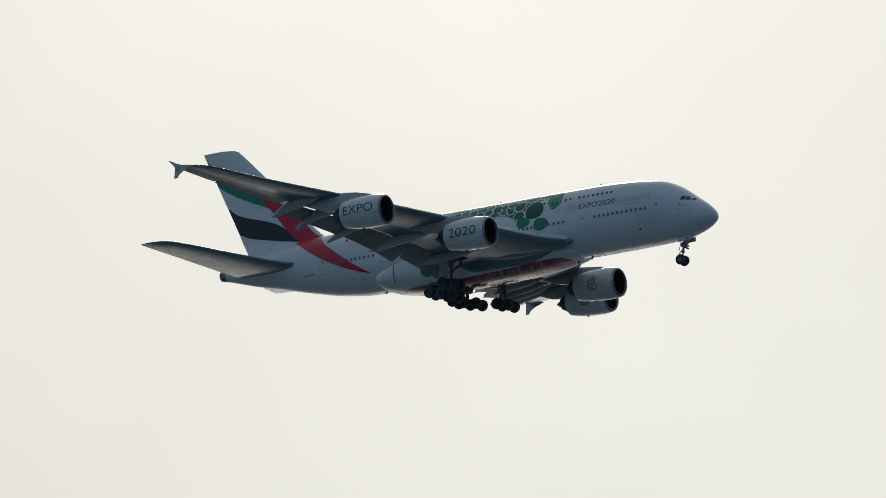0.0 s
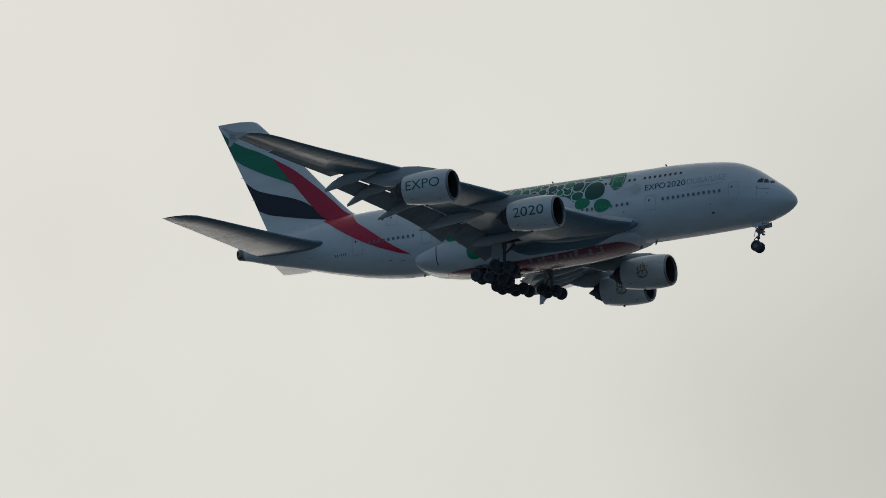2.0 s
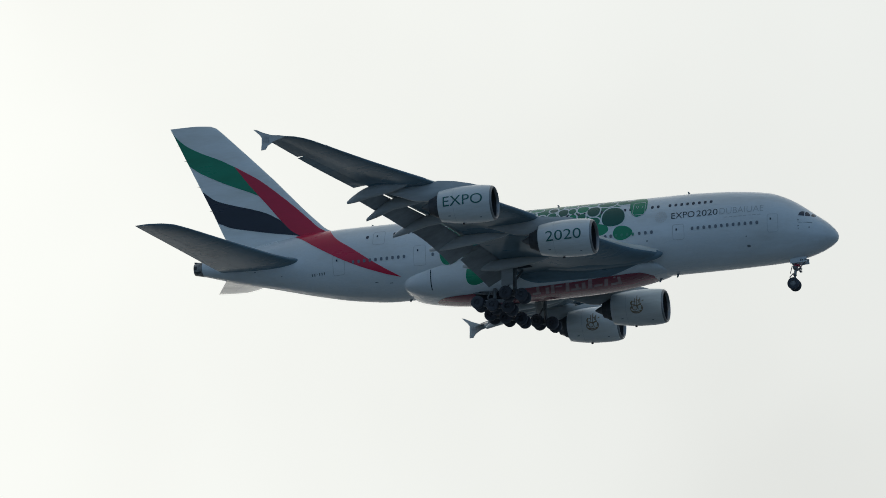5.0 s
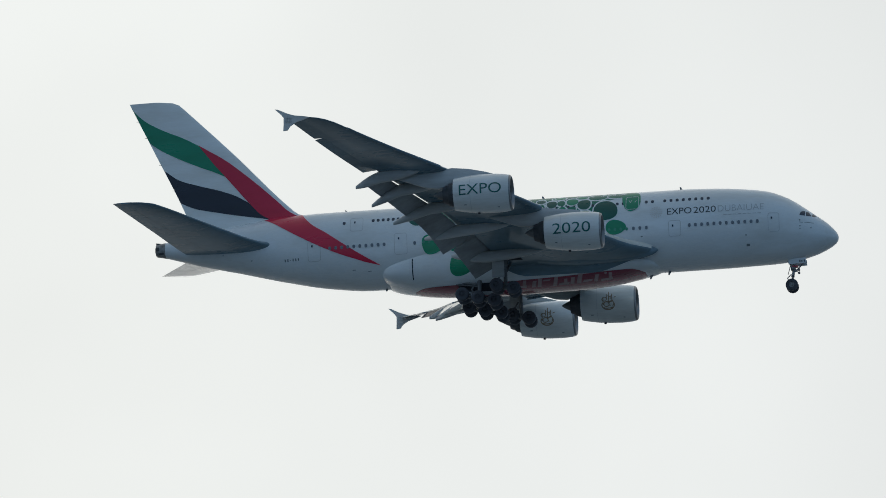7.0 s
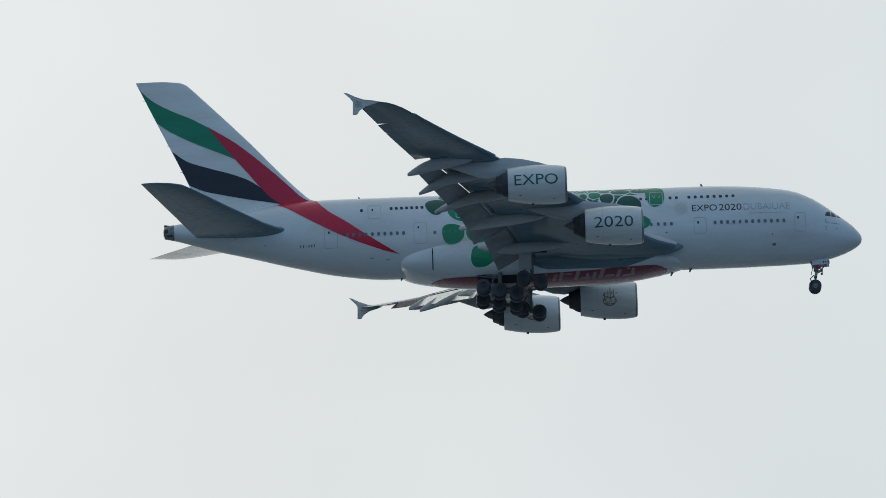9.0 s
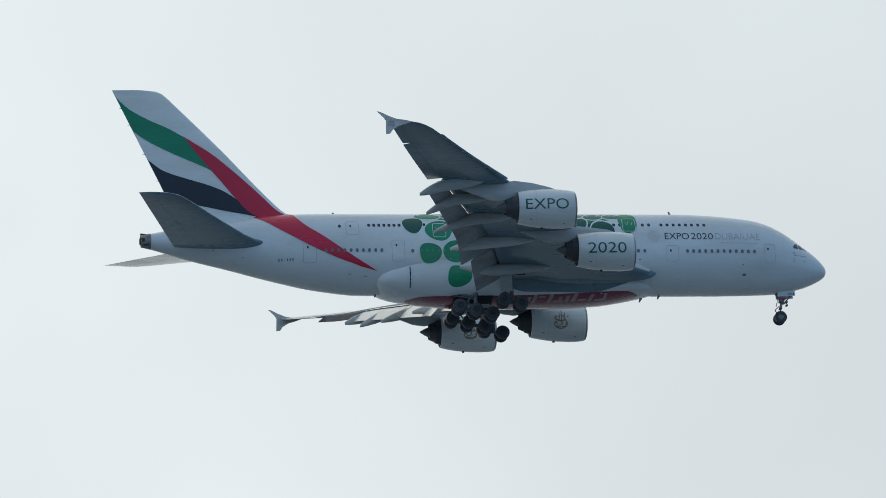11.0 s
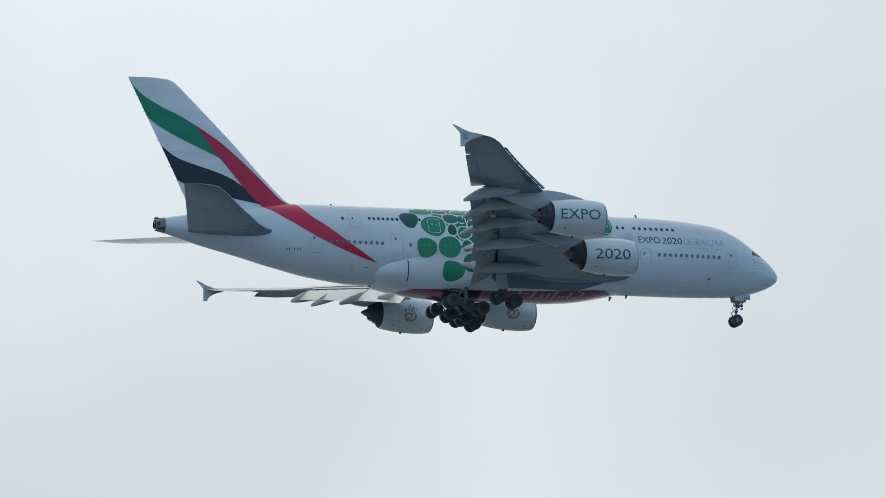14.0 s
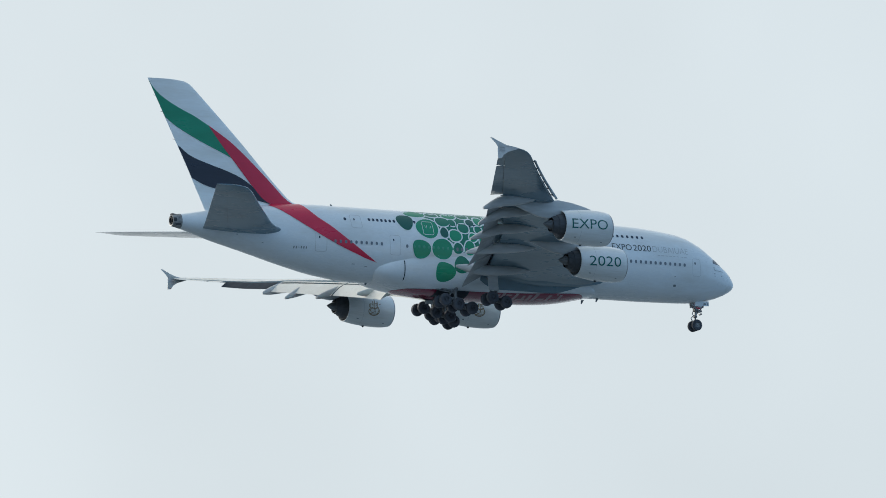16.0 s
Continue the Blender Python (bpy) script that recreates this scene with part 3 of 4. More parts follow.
for side in (-1, 1):
    fs_ = fin_surf(side)
    up = wave([(72.72, 23.95), (72.2, 23.16), (71.15, 22.15), (69.23, 21.0), (67.29, 20.09), (65.64, 19.15)])
    low = wave([(62.67, 15.5), (64.05, 16.19), (65.99, 17.04), (67.92, 17.99), (69.57, 18.93), (70.72, 19.8)])
    te = [(fin_te(z), z) for z in (20.4, 21.2, 22.0, 22.8, 23.4)]
    patch("green_wave", up + low + te, GREEN, fin, fs_, "flag green painted wave", 0.5)
    up = wave([(69.32, 16.81), (67.82, 15.67), (65.51, 14.81), (63.53, 14.18), (61.89, 13.51), (60.65, 12.74)])
    low = wave([(58.4, 10.75), (59.6, 11.0), (61.57, 11.38), (64.2, 11.98), (66.18, 12.5), (67.68, 13.22)])
    te = [(fin_te(z), z) for z in (13.9, 14.6, 15.3, 16.1)]
    patch("black_wave", up + low + te, BLACK, fin, fs_, "black painted wave", 0.5)
    a = wave([(65.68, 19.2), (64.62, 18.52), (62.96, 17.44), (60.99, 15.82), (59.08, 14.1), (57.45, 12.52), (56.55, 11.62), (55.5, 10.95)])
    b = wave([(57.6, 10.4), (59.18, 11.23), (60.53, 12.66), (62.15, 14.67), (64.04, 16.97)])
    patch("red_wave", a + [(55.6, 10.6), (56.6, 10.4)] + b, RED, fin, fin_surf(side, 0.04), "red painted wave", 0.5)
    a = wave([(55.0, 10.985), (54.7, 10.45), (53.81, 9.38), (52.19, 8.19), (50.54, 6.94), (48.6, 5.59), (46.69, 4.45)])
    b = wave([(48.33, 4.88), (50.6, 5.73), (52.84, 6.78), (55.05, 8.06), (56.66, 9.1), (57.88, 9.95), (58.9, 10.55)])
    patch("red_wave", a + b + [(58.6, 10.72), (57.6, 10.85), (56.4, 10.94)], RED, fuselage, hull_surf(side, 0.045), "red painted wave", 0.22)

# tailplanes
HY = (1.2, 2.2, 3.0, 6.0, 10.0, 13.2, 14.4, 15.0, 15.18)
HLE = (55.5, 57.4, 58.9, 61.5, 64.6, 67.0, 68.05, 69.2, 70.3)
HTE = (67.1, 67.45, 67.75, 68.85, 70.35, 71.55, 72.0, 72.22, 72.3)
HZ = (7.55, 7.65, 7.75, 8.2, 8.8, 9.27, 9.45, 9.55, 9.58)


def tail_loop(side, y):
    le, te, z = (curve(y, HY, t) for t in (HLE, HTE, HZ))
    c, tc = te - le, 0.105 if y < 14.5 else 0.07
    z += 0.14 * y / 15.0 - 0.06 if side > 0 else -0.12
    sec = lambda x, u: B(le + c * x, side * y, z + c * u * foil(x, tc))
    return [sec(x, 1) for x in FX[::-1]] + [sec(x, -1) for x in FX[1:]]


for side in (-1, 1):
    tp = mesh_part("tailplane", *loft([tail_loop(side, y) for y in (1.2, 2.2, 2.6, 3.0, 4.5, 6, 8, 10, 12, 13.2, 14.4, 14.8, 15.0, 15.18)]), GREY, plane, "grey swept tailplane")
    le = lambda y: curve(y, HY, HLE)
    hinge = lambda y: le(y) + 0.68 * (curve(y, HY, HTE) - le(y))
    vs, fs2 = outline([(hinge(y), y) for y in (2.8, 6, 10, 14)], 0.02)
    under = lambda s, y: B(s, side * y, curve(y, HY, HZ) + (0.14 * y / 15.0 - 0.06 if side > 0 else -0.12) - (curve(y, HY, HTE) - le(y)) * foil((s - le(y)) / (curve(y, HY, HTE) - le(y)), 0.105) - 0.015)
    mesh_part("elevator_hinge_line", [under(q.x, q.y) for q in vs], fs2, COVE, tp)
tail_rings = [[q + (q - Vector((36 - s, 0, 8.32))).normalized() * 0.015 for q in hull_ring(s, 48)] for s in (69.35, 69.8, 70.31)]
tail_rings += [[Vector((36 - s, q.y * g, 8.32 + (q.z - 8.32) * g)) for q in tail_rings[2]] for s, g in ((70.36, 0.93), (70.34, 0.78), (69.9, 0.70), (69.85, 0.02))]
outlet = mesh_part("exhaust_outlet", *loft(tail_rings), STAINED, plane, "stained metal auxiliary exhaust outlet at the tail cone")
mesh_part("exhaust_pipe", *join(*[loft([[B(s, r * math.sin(k * math.tau / 24), 8.3 + r * math.cos(k * math.tau / 24)) for k in range(24)] for s, r in ((69.8, 0.34), (70.42, 0.36), (70.44, 0.30), (69.9, 0.26))])]), DARK, outlet, "dark exhaust pipe")
mesh_part("top_lip", *slab(B(70.05, 0, 9.0), (0.62, 0.5, 0.12), pose(0, 0, 0, 0, 8, 0)), HOT, outlet)
for side in (-1, 1):
    patch("outlet_dark_patch", rounded(69.95, 8.12, 70.32, 8.55, 0.1), DARK, outlet, hull_surf(side, 0.03), "", 0.2)
    patch("outlet_dark_patch", rounded(69.5, 7.75, 70.2, 7.92, 0.06), HOT, outlet, hull_surf(side, 0.03), "", 0.2)
# static wicks on the trailing edges of the fin and tailplanes
for z in (14.6, 17.4, 20.4, 22.2):
    mesh_part("static_wick", *rod(B(curve(z, FZ, FTE) - 0.05, 0, z), B(curve(z, FZ, FTE) + 0.25, 0, z + 0.04), 0.025, 0.012, 6), SEAM, fin)


# -- engines --
NAC = ((0.20, 1.79), (0.45, 1.85), (0.9, 1.91), (1.8, 1.96), (2.9, 1.95), (4.1, 1.87), (5.05, 1.74), (5.80, 1.60))
TILT = 0.026


def nac_r(d):
    return curve(d, [q[0] for q in NAC], [q[1] for q in NAC])


def build_engine(s0, y0, z0, word, emblem):
    c = (s0, y0, z0)
    wing_z = wing_at(abs(y0))
    cowl = mesh_part("engine", *join(lathe(c, [(0.20 + 5.60 * k / 24, nac_r(0.20 + 5.60 * k / 24)) for k in range(25)] + [(5.81, 1.55), (5.0, 1.52)], 64, TILT)), COWL, plane, "white engine cowl under the wing")
    mesh_part("inlet_lip", *lathe(c, ((0.20, 1.793), (0.1, 1.75), (0.02, 1.67), (0.0, 1.62), (0.03, 1.56), (0.12, 1.51), (0.3, 1.48)), 64, TILT), METAL, cowl, "bare metal inlet lip")
    mesh_part("inlet_duct", *lathe(c, ((0.3, 1.48), (0.8, 1.47), (1.5, 1.49)), 64, TILT), DARK, cowl)
    blades = []
    for k in range(24):
        a = k * math.tau / 24
        p = lambda d, r, da: B(s0 + d, y0 + r * math.sin(a + da), z0 + TILT * d + r * math.cos(a + da))
        blades.append(loft([[p(1.15, 0.4, 0), p(1.45, 0.4, 0.22), p(1.47, 0.4, 0.22), p(1.17, 0.4, 0)], [p(1.2, 1.46, 0.05), p(1.4, 1.46, 0.17), p(1.42, 1.46, 0.17), p(1.22, 1.46, 0.05)]]))
    mesh_part("fan", *join(*blades), HOT, cowl)
    mesh_part("spinner", *lathe(c, ((0.55, 0.01), (0.7, 0.14), (1.0, 0.32), (1.3, 0.42), (1.5, 0.44), (1.52, 1.5)), 32, TILT), DARK, cowl)
    mesh_part("core_nozzle", *lathe(c, ((4.4, 1.5), (4.5, 1.40), (5.7, 1.30), (6.35, 1.10), (6.37, 1.04), (6.42, 1.0), (6.95, 0.80), (6.96, 0.74), (6.6, 0.7)), 40, TILT), HOT, cowl, "heat-stained exhaust nozzle")
    mesh_part("exhaust_cone", *lathe(c, ((6.5, 0.6), (7.0, 0.52), (7.4, 0.34), (7.75, 0.14), (7.9, 0.02)), 32, TILT), TITAN, cowl)
    # pylon from the cowl's top to the wing
    le, te, wz, tc, tw = wing_z
    rings = []
    for s, zb, zt, w in ((s0 + 1.6, z0 + 1.80, z0 + 1.98, 0.05), (s0 + 2.6, z0 + 1.75, z0 + 2.30, 0.22), (s0 + 4.3, z0 + 1.5, wz - 0.10, 0.32), (s0 + 6.0, z0 + 1.1, wz + 0.1, 0.34),
                         (s0 + 7.4, z0 + 0.85, wz - 0.1, 0.34), (s0 + 8.6, z0 + 1.0, wz - 0.2, 0.3), (le + 4.6, wz - 0.9, wz - 0.25, 0.16), (le + 5.6, wz - 0.55, wz - 0.3, 0.04)):
        rings.append([B(s, y0 + w * a, zb + (zt - zb) * b) for a, b in ((-0.5, 0), (-1, 0.25), (-1, 0.75), (-0.5, 1), (0.5, 1), (1, 0.75), (1, 0.25), (0.5, 0))])
    mesh_part("pylon", *loft(rings), PALE, cowl, "grey engine pylon")
    # cowl joint lines and the keel drain
    for d in (4.05,):
        mesh_part("cowl_seam", *lathe(c, ((d, nac_r(d) + 0.006), (d + 0.025, nac_r(d + 0.025) + 0.006)), 64, TILT), LINE, cowl)
    mesh_part("drain_mast", *slab(B(s0 + 3.4, y0, z0 - 1.93), (0.25, 0.05, 0.18)), DARK, cowl)

    for d, ang, ln in ((1.2, 150, 0.2), (4.5, 140, 0.24)):
        for sg in (-1, 1):
            q = radians(sg * ang)
            r = nac_r(d) + 0.008
            p = [B(s0 + d + a * ln, y0 + r * math.sin(q + w_), z0 + TILT * d + r * math.cos(q + w_)) for a, w_ in ((0, -0.03), (1, -0.03), (1, 0.03), (0, 0.03))]
            mesh_part("cowl_vent", p, [(0, 1, 2, 3)], SEAM, cowl)

    def skin(s, z, off=0.02):
        d = s - s0
        r = nac_r(d) + off
        h = z - z0 - TILT * d
        return B(s, y0 - math.sqrt(max(0.01, r * r - h * h)), z)
    if word:
        lettering("lettering", word[0], TEAL, cowl, skin, *word[1:], "dark teal painted word", -0.003)
    if emblem:
        e0, e1 = s0 + 2.85, z0 - 0.05
        strokes = []

        def arc(cs, cz, rs, rz, a0, a1, w):
            pts = [(e0 - cs + -rs * math.cos(radians(a0 + (a1 - a0) * k / 16)), e1 + cz + rz * math.sin(radians(a0 + (a1 - a0) * k / 16))) for k in range(17)]
            strokes.append(outline(pts, w))
        arc(0.0, -0.42, 0.66, 0.46, 150, 390, 0.10)
        arc(-0.18, -0.34, 0.26, 0.24, 0, 330, 0.08)
        arc(0.34, -0.30, 0.24, 0.28, -60, 240, 0.08)
        arc(-0.36, 0.18, 0.28, 0.2, 20, 300, 0.08)
        arc(0.12, 0.10, 0.40, 0.22, 200, 350, 0.09)
        arc(-0.02, -0.62, 0.5, 0.12, 180, 360, 0.08)
        arc(0.18, 0.55, 0.18, 0.12, 160, 380, 0.08)
        for x, za, zb in ((0.06, -0.1, 1.0), (0.40, -0.1, 0.74), (-0.52, -0.4, 0.45), (-0.16, 0.1, 0.74), (0.24, 0.15, 0.52)):
            strokes.append(outline([(e0 - x, e1 + za + (zb - za) * k / 4) for k in range(5)], 0.09))
        strokes.append(outline([(e0 - 0.6, e1 + 0.32), (e0 - 0.8, e1 + 0.42)], 0.10))
        line_part("emblem", strokes, GOLD, cowl, skin, "tan swirling painted emblem")
    return cowl


right_wing = build_wing(-1)
left_wing = build_wing(1)
build_engine(30.15, -25.7, 5.02, ("EXPO", 35.32, 31.05, 4.62, 5.70), False)
build_engine(22.45, -14.85, 3.45, ("2020", 27.36, 23.5, 2.92, 4.01), False)
build_engine(22.5, 14.85, 3.45, None, True)
build_engine(30.2, 25.7, 5.02, None, True)


# -- landing gear --
def wheel(name, c, r, w, parent, label="", hub_mat=None):
    """A tyre with a rounded tread and a recessed hub, its axle across the aircraft."""
    prof = [(-w / 2, 0.45 * r), (-w / 2, 0.58 * r), (-w / 2 - 0.01, 0.75 * r), (-w * 0.42, 0.93 * r), (-w * 0.22, r), (w * 0.22, r), (w * 0.42, 0.93 * r), (w / 2 + 0.01, 0.75 * r), (w / 2, 0.58 * r), (w / 2, 0.45 * r)]
    hub = [(w / 2, 0.46 * r), (w * 0.28, 0.42 * r), (w * 0.28, 0.2 * r), (w * 0.45, 0.16 * r), (w * 0.45, 0.0)]
    n = 28
    s, y, z = c
    ring = lambda d, q: [B(s + q * math.cos(k * math.tau / n), y + d, z + q * math.sin(k * math.tau / n)) for k in range(n)]
    tyre = loft([ring(d, q) for d, q in prof], cap=(False, False))
    discs = [loft([ring(sg * d, max(q, 0.002)) for d, q in hub], cap=(False, True)) for sg in (-1, 1)]
    vs, fs = join(tyre, *discs)
    ob = mesh_part(name, vs, fs, [RUBBER, hub_mat or HUB], parent, label)
    for p in ob.data.polygons:
        q = p.center
        if math.hypot(q.x - (36 - s), q.z - z) < 0.44 * r:
            p.material_index = 1
    return ob


def nose_gear():
    leg = mesh_part("nose_gear", *join(rod(B(4.55, 0, 3.3), B(4.85, 0, 1.25), 0.15), rod(B(4.85, 0, 1.3), B(4.95, 0, 0.34), 0.10), rod(B(4.95, -0.45, 0.34), B(4.95, 0.45, 0.34), 0.09),
                                       rod(B(4.6, 0.0, 1.75), B(3.5, 0.0, 2.9), 0.07), rod(B(4.72, -0.3, 2.2), B(4.72, 0.3, 2.2), 0.07), rod(B(5.0, 0, 1.55), B(5.42, 0, 1.15), 0.05),
                                       rod(B(5.42, 0, 1.15), B(5.1, 0, 0.55), 0.05), rod(B(4.75, -0.28, 2.0), B(5.3, -0.3, 2.9), 0.05), rod(B(4.75, 0.28, 2.0), B(5.3, 0.3, 2.9), 0.05),
                                       slab(B(4.5, 0, 1.9), (0.30, 0.5, 0.16)), slab(B(4.25, 0, 1.62), (0.16, 0.34, 0.14))), STEEL, plane, "grey nose landing gear leg")
    for y in (-0.47, 0.47):
        wheel("nose_wheel", (4.95, y, 0.32), 0.635, 0.42, leg, "black nose wheel with a metal hub", STEEL)
    for y in (-0.62, 0.62):
        mesh_part("gear_door", *slab(B(4.30, y, 2.76), (1.78, 0.05, 0.56), pose(0, 0, 0, 0, -3, 0)), WHITE, leg, "open white gear door with dark marks")
        for ds, hh in ((-0.42, 0.24), (-0.16, 0.18), (0.04, 0.24)):
            mesh_part("mark", *slab(B(3.98 + ds, y + math.copysign(0.035, y), 2.72), (0.12, 0.012, hh)), SEAM, leg)
    mesh_part("steering_unit", *join(slab(B(4.78, 0, 2.12), (0.5, 0.62, 0.42)), rod(B(4.62, -0.42, 1.98), B(4.62, 0.42, 1.98), 0.1), rod(B(5.1, -0.12, 2.3), B(5.32, -0.12, 1.5), 0.04),
                                     slab(B(4.86, 0, 1.32), (0.32, 0.4, 0.2))), LEG, leg, "grimy steering unit with hoses")
    mesh_part("tow_fitting", *slab(B(4.6, 0, 2.3), (0.62, 0.66, 0.14)), RED, leg, "small red fitting on the grimy leg")
    for x, z, r in ((4.33, 1.98, 0.12), (4.33, 1.66, 0.10)):
        for y in (-0.16, 0.16):
            mesh_part("landing_light", *rod(B(x, y, z), B(x - 0.22, y, z), r * 0.7, r, 14), METAL, leg)


def bogie(name, y, axles, top, half, brace, doors):
    s_m = sum(a[0] for a in axles) / len(axles)
    z_m = sum(a[1] for a in axles) / len(axles)
    pieces = [rod(B(*top), B((top[0] + s_m) / 2, (top[1] + y) / 2, (top[2] + z_m) / 2 + 0.2), 0.30, 0.27), rod(B((top[0] + s_m) / 2, (top[1] + y) / 2, (top[2] + z_m) / 2 + 0.3), B(s_m, y, z_m), 0.20),
              rod(B(axles[0][0], y, axles[0][1]), B(axles[-1][0], y, axles[-1][1]), 0.20), rod(B(s_m + 0.25, y, z_m + 0.3), B(s_m + 0.75, y, z_m + 1.0), 0.08), rod(B(s_m + 0.75, y, z_m + 1.0), B(s_m + 0.3, y, z_m + 1.7), 0.08),
              rod(B(s_m, y, z_m + 1.5), B(*brace), 0.13), rod(B(s_m + 0.1, y, z_m + 1.3), B(brace[0] + 0.3, brace[1], brace[2] - 0.2), 0.07)]
    for s, z in axles:
        pieces.append(rod(B(s, y - half, z), B(s, y + half, z), 0.12))
    leg = mesh_part(name, *join(*pieces), LEG, plane, "grey main landing gear leg with a tilted bogie")
    for s, z in axles:
        for d in (-half, half):
            wheel("main_wheel", (s, y + d, z), 0.71, 0.52, leg, "black main wheel")
    for c, size, turn in doors:
        mesh_part("gear_door", *slab(B(*c), size, turn), PALE, leg, "open grey gear door")
    return leg


nose_gear()
for side in (-1, 1):
    bogie("wing_gear", side * 6.2, ((34.40, 0.62), (32.70, 0.20)), (33.6, side * 5.9, 4.6), 0.68, (33.2, side * 4.0, 3.6),
          [((34.2, side * 6.75, 2.55), (1.25, 0.06, 2.3), pose(0, 0, 0, side * 6, 0, 0))])
    bogie("body_gear", side * 2.63, ((38.40, 0.78), (36.78, 0.36), (35.10, 0.02)), (36.6, side * 2.5, 3.2), 0.76, (38.8, side * 2.4, 2.3),
          [((36.8, side * 1.25, 1.35), (3.4, 0.05, 0.5), None)])


# -- windows, doors and paint on the fuselage --
def window_mesh(w, h, mat):
    pts = rounded(-w, -h, w, h, w * 0.87, 3)
    me = bpy.data.meshes.new("cabin_window")
    n = len(pts)
    vs = [(a, 0, b) for a, b in pts] + [(a * 0.9, 0.02, b * 0.9) for a, b in pts]
    me.from_pydata(vs, [], [(i, (i + 1) % n, n + (i + 1) % n, n + i) for i in range(n)] + [tuple(range(n, 2 * n))])
    me.materials.append(mat)
    return me


PANE, GREYPANE, FILMED = window_mesh(0.15, 0.21, GLASS), window_mesh(0.14, 0.19, GREYGLASS), window_mesh(0.13, 0.17, COVERED)


def window(s, z, side):
    p = hull_surf(side, 0.004 if z > 8 else 0.046)
    o = p(s, z)
    along, up = (p(s - 0.3, z) - p(s + 0.3, z)).normalized(), (p(s, z + 0.2) - p(s, z - 0.2)).normalized()
    nrm = along.cross(up) * 1.0
    if nrm.y * side < 0:
        nrm = -nrm
    ob = new("cabin_window", PANE if z > 8 else FILMED if 37.3 < s < 42.5 or 21.2 < s < 23.5 else GREYPANE)
    ob.parent = fuselage
    ob.matrix_local = Matrix(((along.x, nrm.x, up.x, o.x), (along.y, nrm.y, up.y, o.y), (along.z, nrm.z, up.z, o.z), (0, 0, 0, 1)))


def row(s0, s1, n, z):
    for side in (-1, 1):
        for k in range(n):
            window(s0 + (s1 - s0) * k / max(1, n - 1), z, side)


row(17.37, 12.93, 8, 9.38)
row(19.28, 18.64, 2, 9.38)
row(21.0, 43.0, 36, 9.36)
row(47.4, 44.3, 7, 9.30)
row(50.4, 50.4, 1, 9.2)
row(14.88, 7.94, 12, 6.46)
row(20.6, 19.28, 3, 6.48)
row(21.3, 42.2, 36, 6.48)
row(43.1, 43.1, 1, 6.46)
row(51.9, 46.25, 10, 6.52)


def cabin_door(s0, z0, s1, z1):
    for side in (-1, 1):
        line_part("cabin_door", [outline(dense(rounded(s0, z0, s1, z1, 0.22), 0.3), 0.05, True)], LINE, fuselage, hull_surf(side, 0.012), "closed door outlined by a thin seam")
        w = hull_surf(side, 0.03)
        line_part("door_window", [outline([((s0 + s1) / 2 + 0.2, z1 - 0.42), ((s0 + s1) / 2 + 0.2, z1 - 0.66)], 0.16)], GLASS, fuselage, w)


for q in ((5.75, 5.32, 6.85, 7.3), (15.78, 5.42, 17.0, 7.05), (43.9, 5.4, 45.2, 7.6), (48.45, 8.2, 49.75, 9.75), (52.9, 5.35, 54.2, 7.45)):
    cabin_door(*q)

# cockpit panes
for side in (-1, 1):
    w = hull_surf(side, 0.02)
    for poly in ([(3.72, 7.06), (3.62, 7.42), (3.40, 7.62), (3.17, 7.60), (3.15, 7.04)], [(3.07, 7.03), (3.08, 7.58), (2.85, 7.55), (2.62, 7.22), (2.58, 7.02)], [(2.48, 7.02), (2.52, 7.22), (2.44, 7.42), (2.30, 7.40), (2.10, 7.14), (2.12, 7.0)]):
        patch("cockpit_pane", poly, GLASS, fuselage, w, "", 0.2)
    for stroke, w_ in (([(3.7, 6.25), (2.9, 6.24), (2.3, 6.2)], 0.05), ([(3.7, 6.6), (3.7, 6.5)], 0.14), ([(3.7, 6.42), (3.7, 6.34)], 0.10), ([(3.68, 5.9), (3.68, 5.8)], 0.14), ([(3.68, 5.62), (3.68, 5.52)], 0.10), ([(2.6, 5.75), (2.6, 5.62)], 0.12)):
        line_part("static_port_mark", [outline(stroke, w_)], SEAM, fuselage, hull_surf(side, 0.012))

near = hull_surf(-1)
for word, mat, sa, sb, tone in (("EXPO", INK, 17.12, 14.62, "dark painted word"), ("2020", INK, 14.42, 12.14, "dark painted number"), ("DUBAI", SILVER, 11.92, 9.22, "faint silver painted word"), ("UAE", SILVER, 9.03, 7.26, "faint silver painted word")):
    lettering("lettering", word, mat, fuselage, near, sa, sb, 7.73, 8.43, tone, -0.004 if mat == INK else -0.016)
for k in range(8):
    line_part("small_writing", [outline([(11.4 - 0.5 * k, 7.36), (11.05 - 0.5 * k, 7.36)], 0.05)], SILVER, fuselage, near)
for k in range(6):
    line_part("registration_bar", [outline([(56.7 - 0.28 * k, 5.72), (56.58 - 0.28 * k, 5.72)], 0.26 if k != 2 else 0.05)], SEAM, fuselage, near, "short dark bar of writing")
# pale round emblem before the words
dots = []
for ring_, n in ((0.0, 1), (0.2, 6), (0.4, 11), (0.58, 15)):
    for k in range(n):
        cs, cz = 18.25 + ring_ * math.cos(k * math.tau / n + ring_ * 3), 8.08 + ring_ * math.sin(k * math.tau / n + ring_ * 3)
        dots.append(outline([(cs, cz - 0.065), (cs, cz + 0.065)], 0.13))
line_part("emblem", dots, paint("pale_gold_paint", (0.69, 0.685, 0.675), 0.3), fuselage, near, "pale gold dotted round emblem")


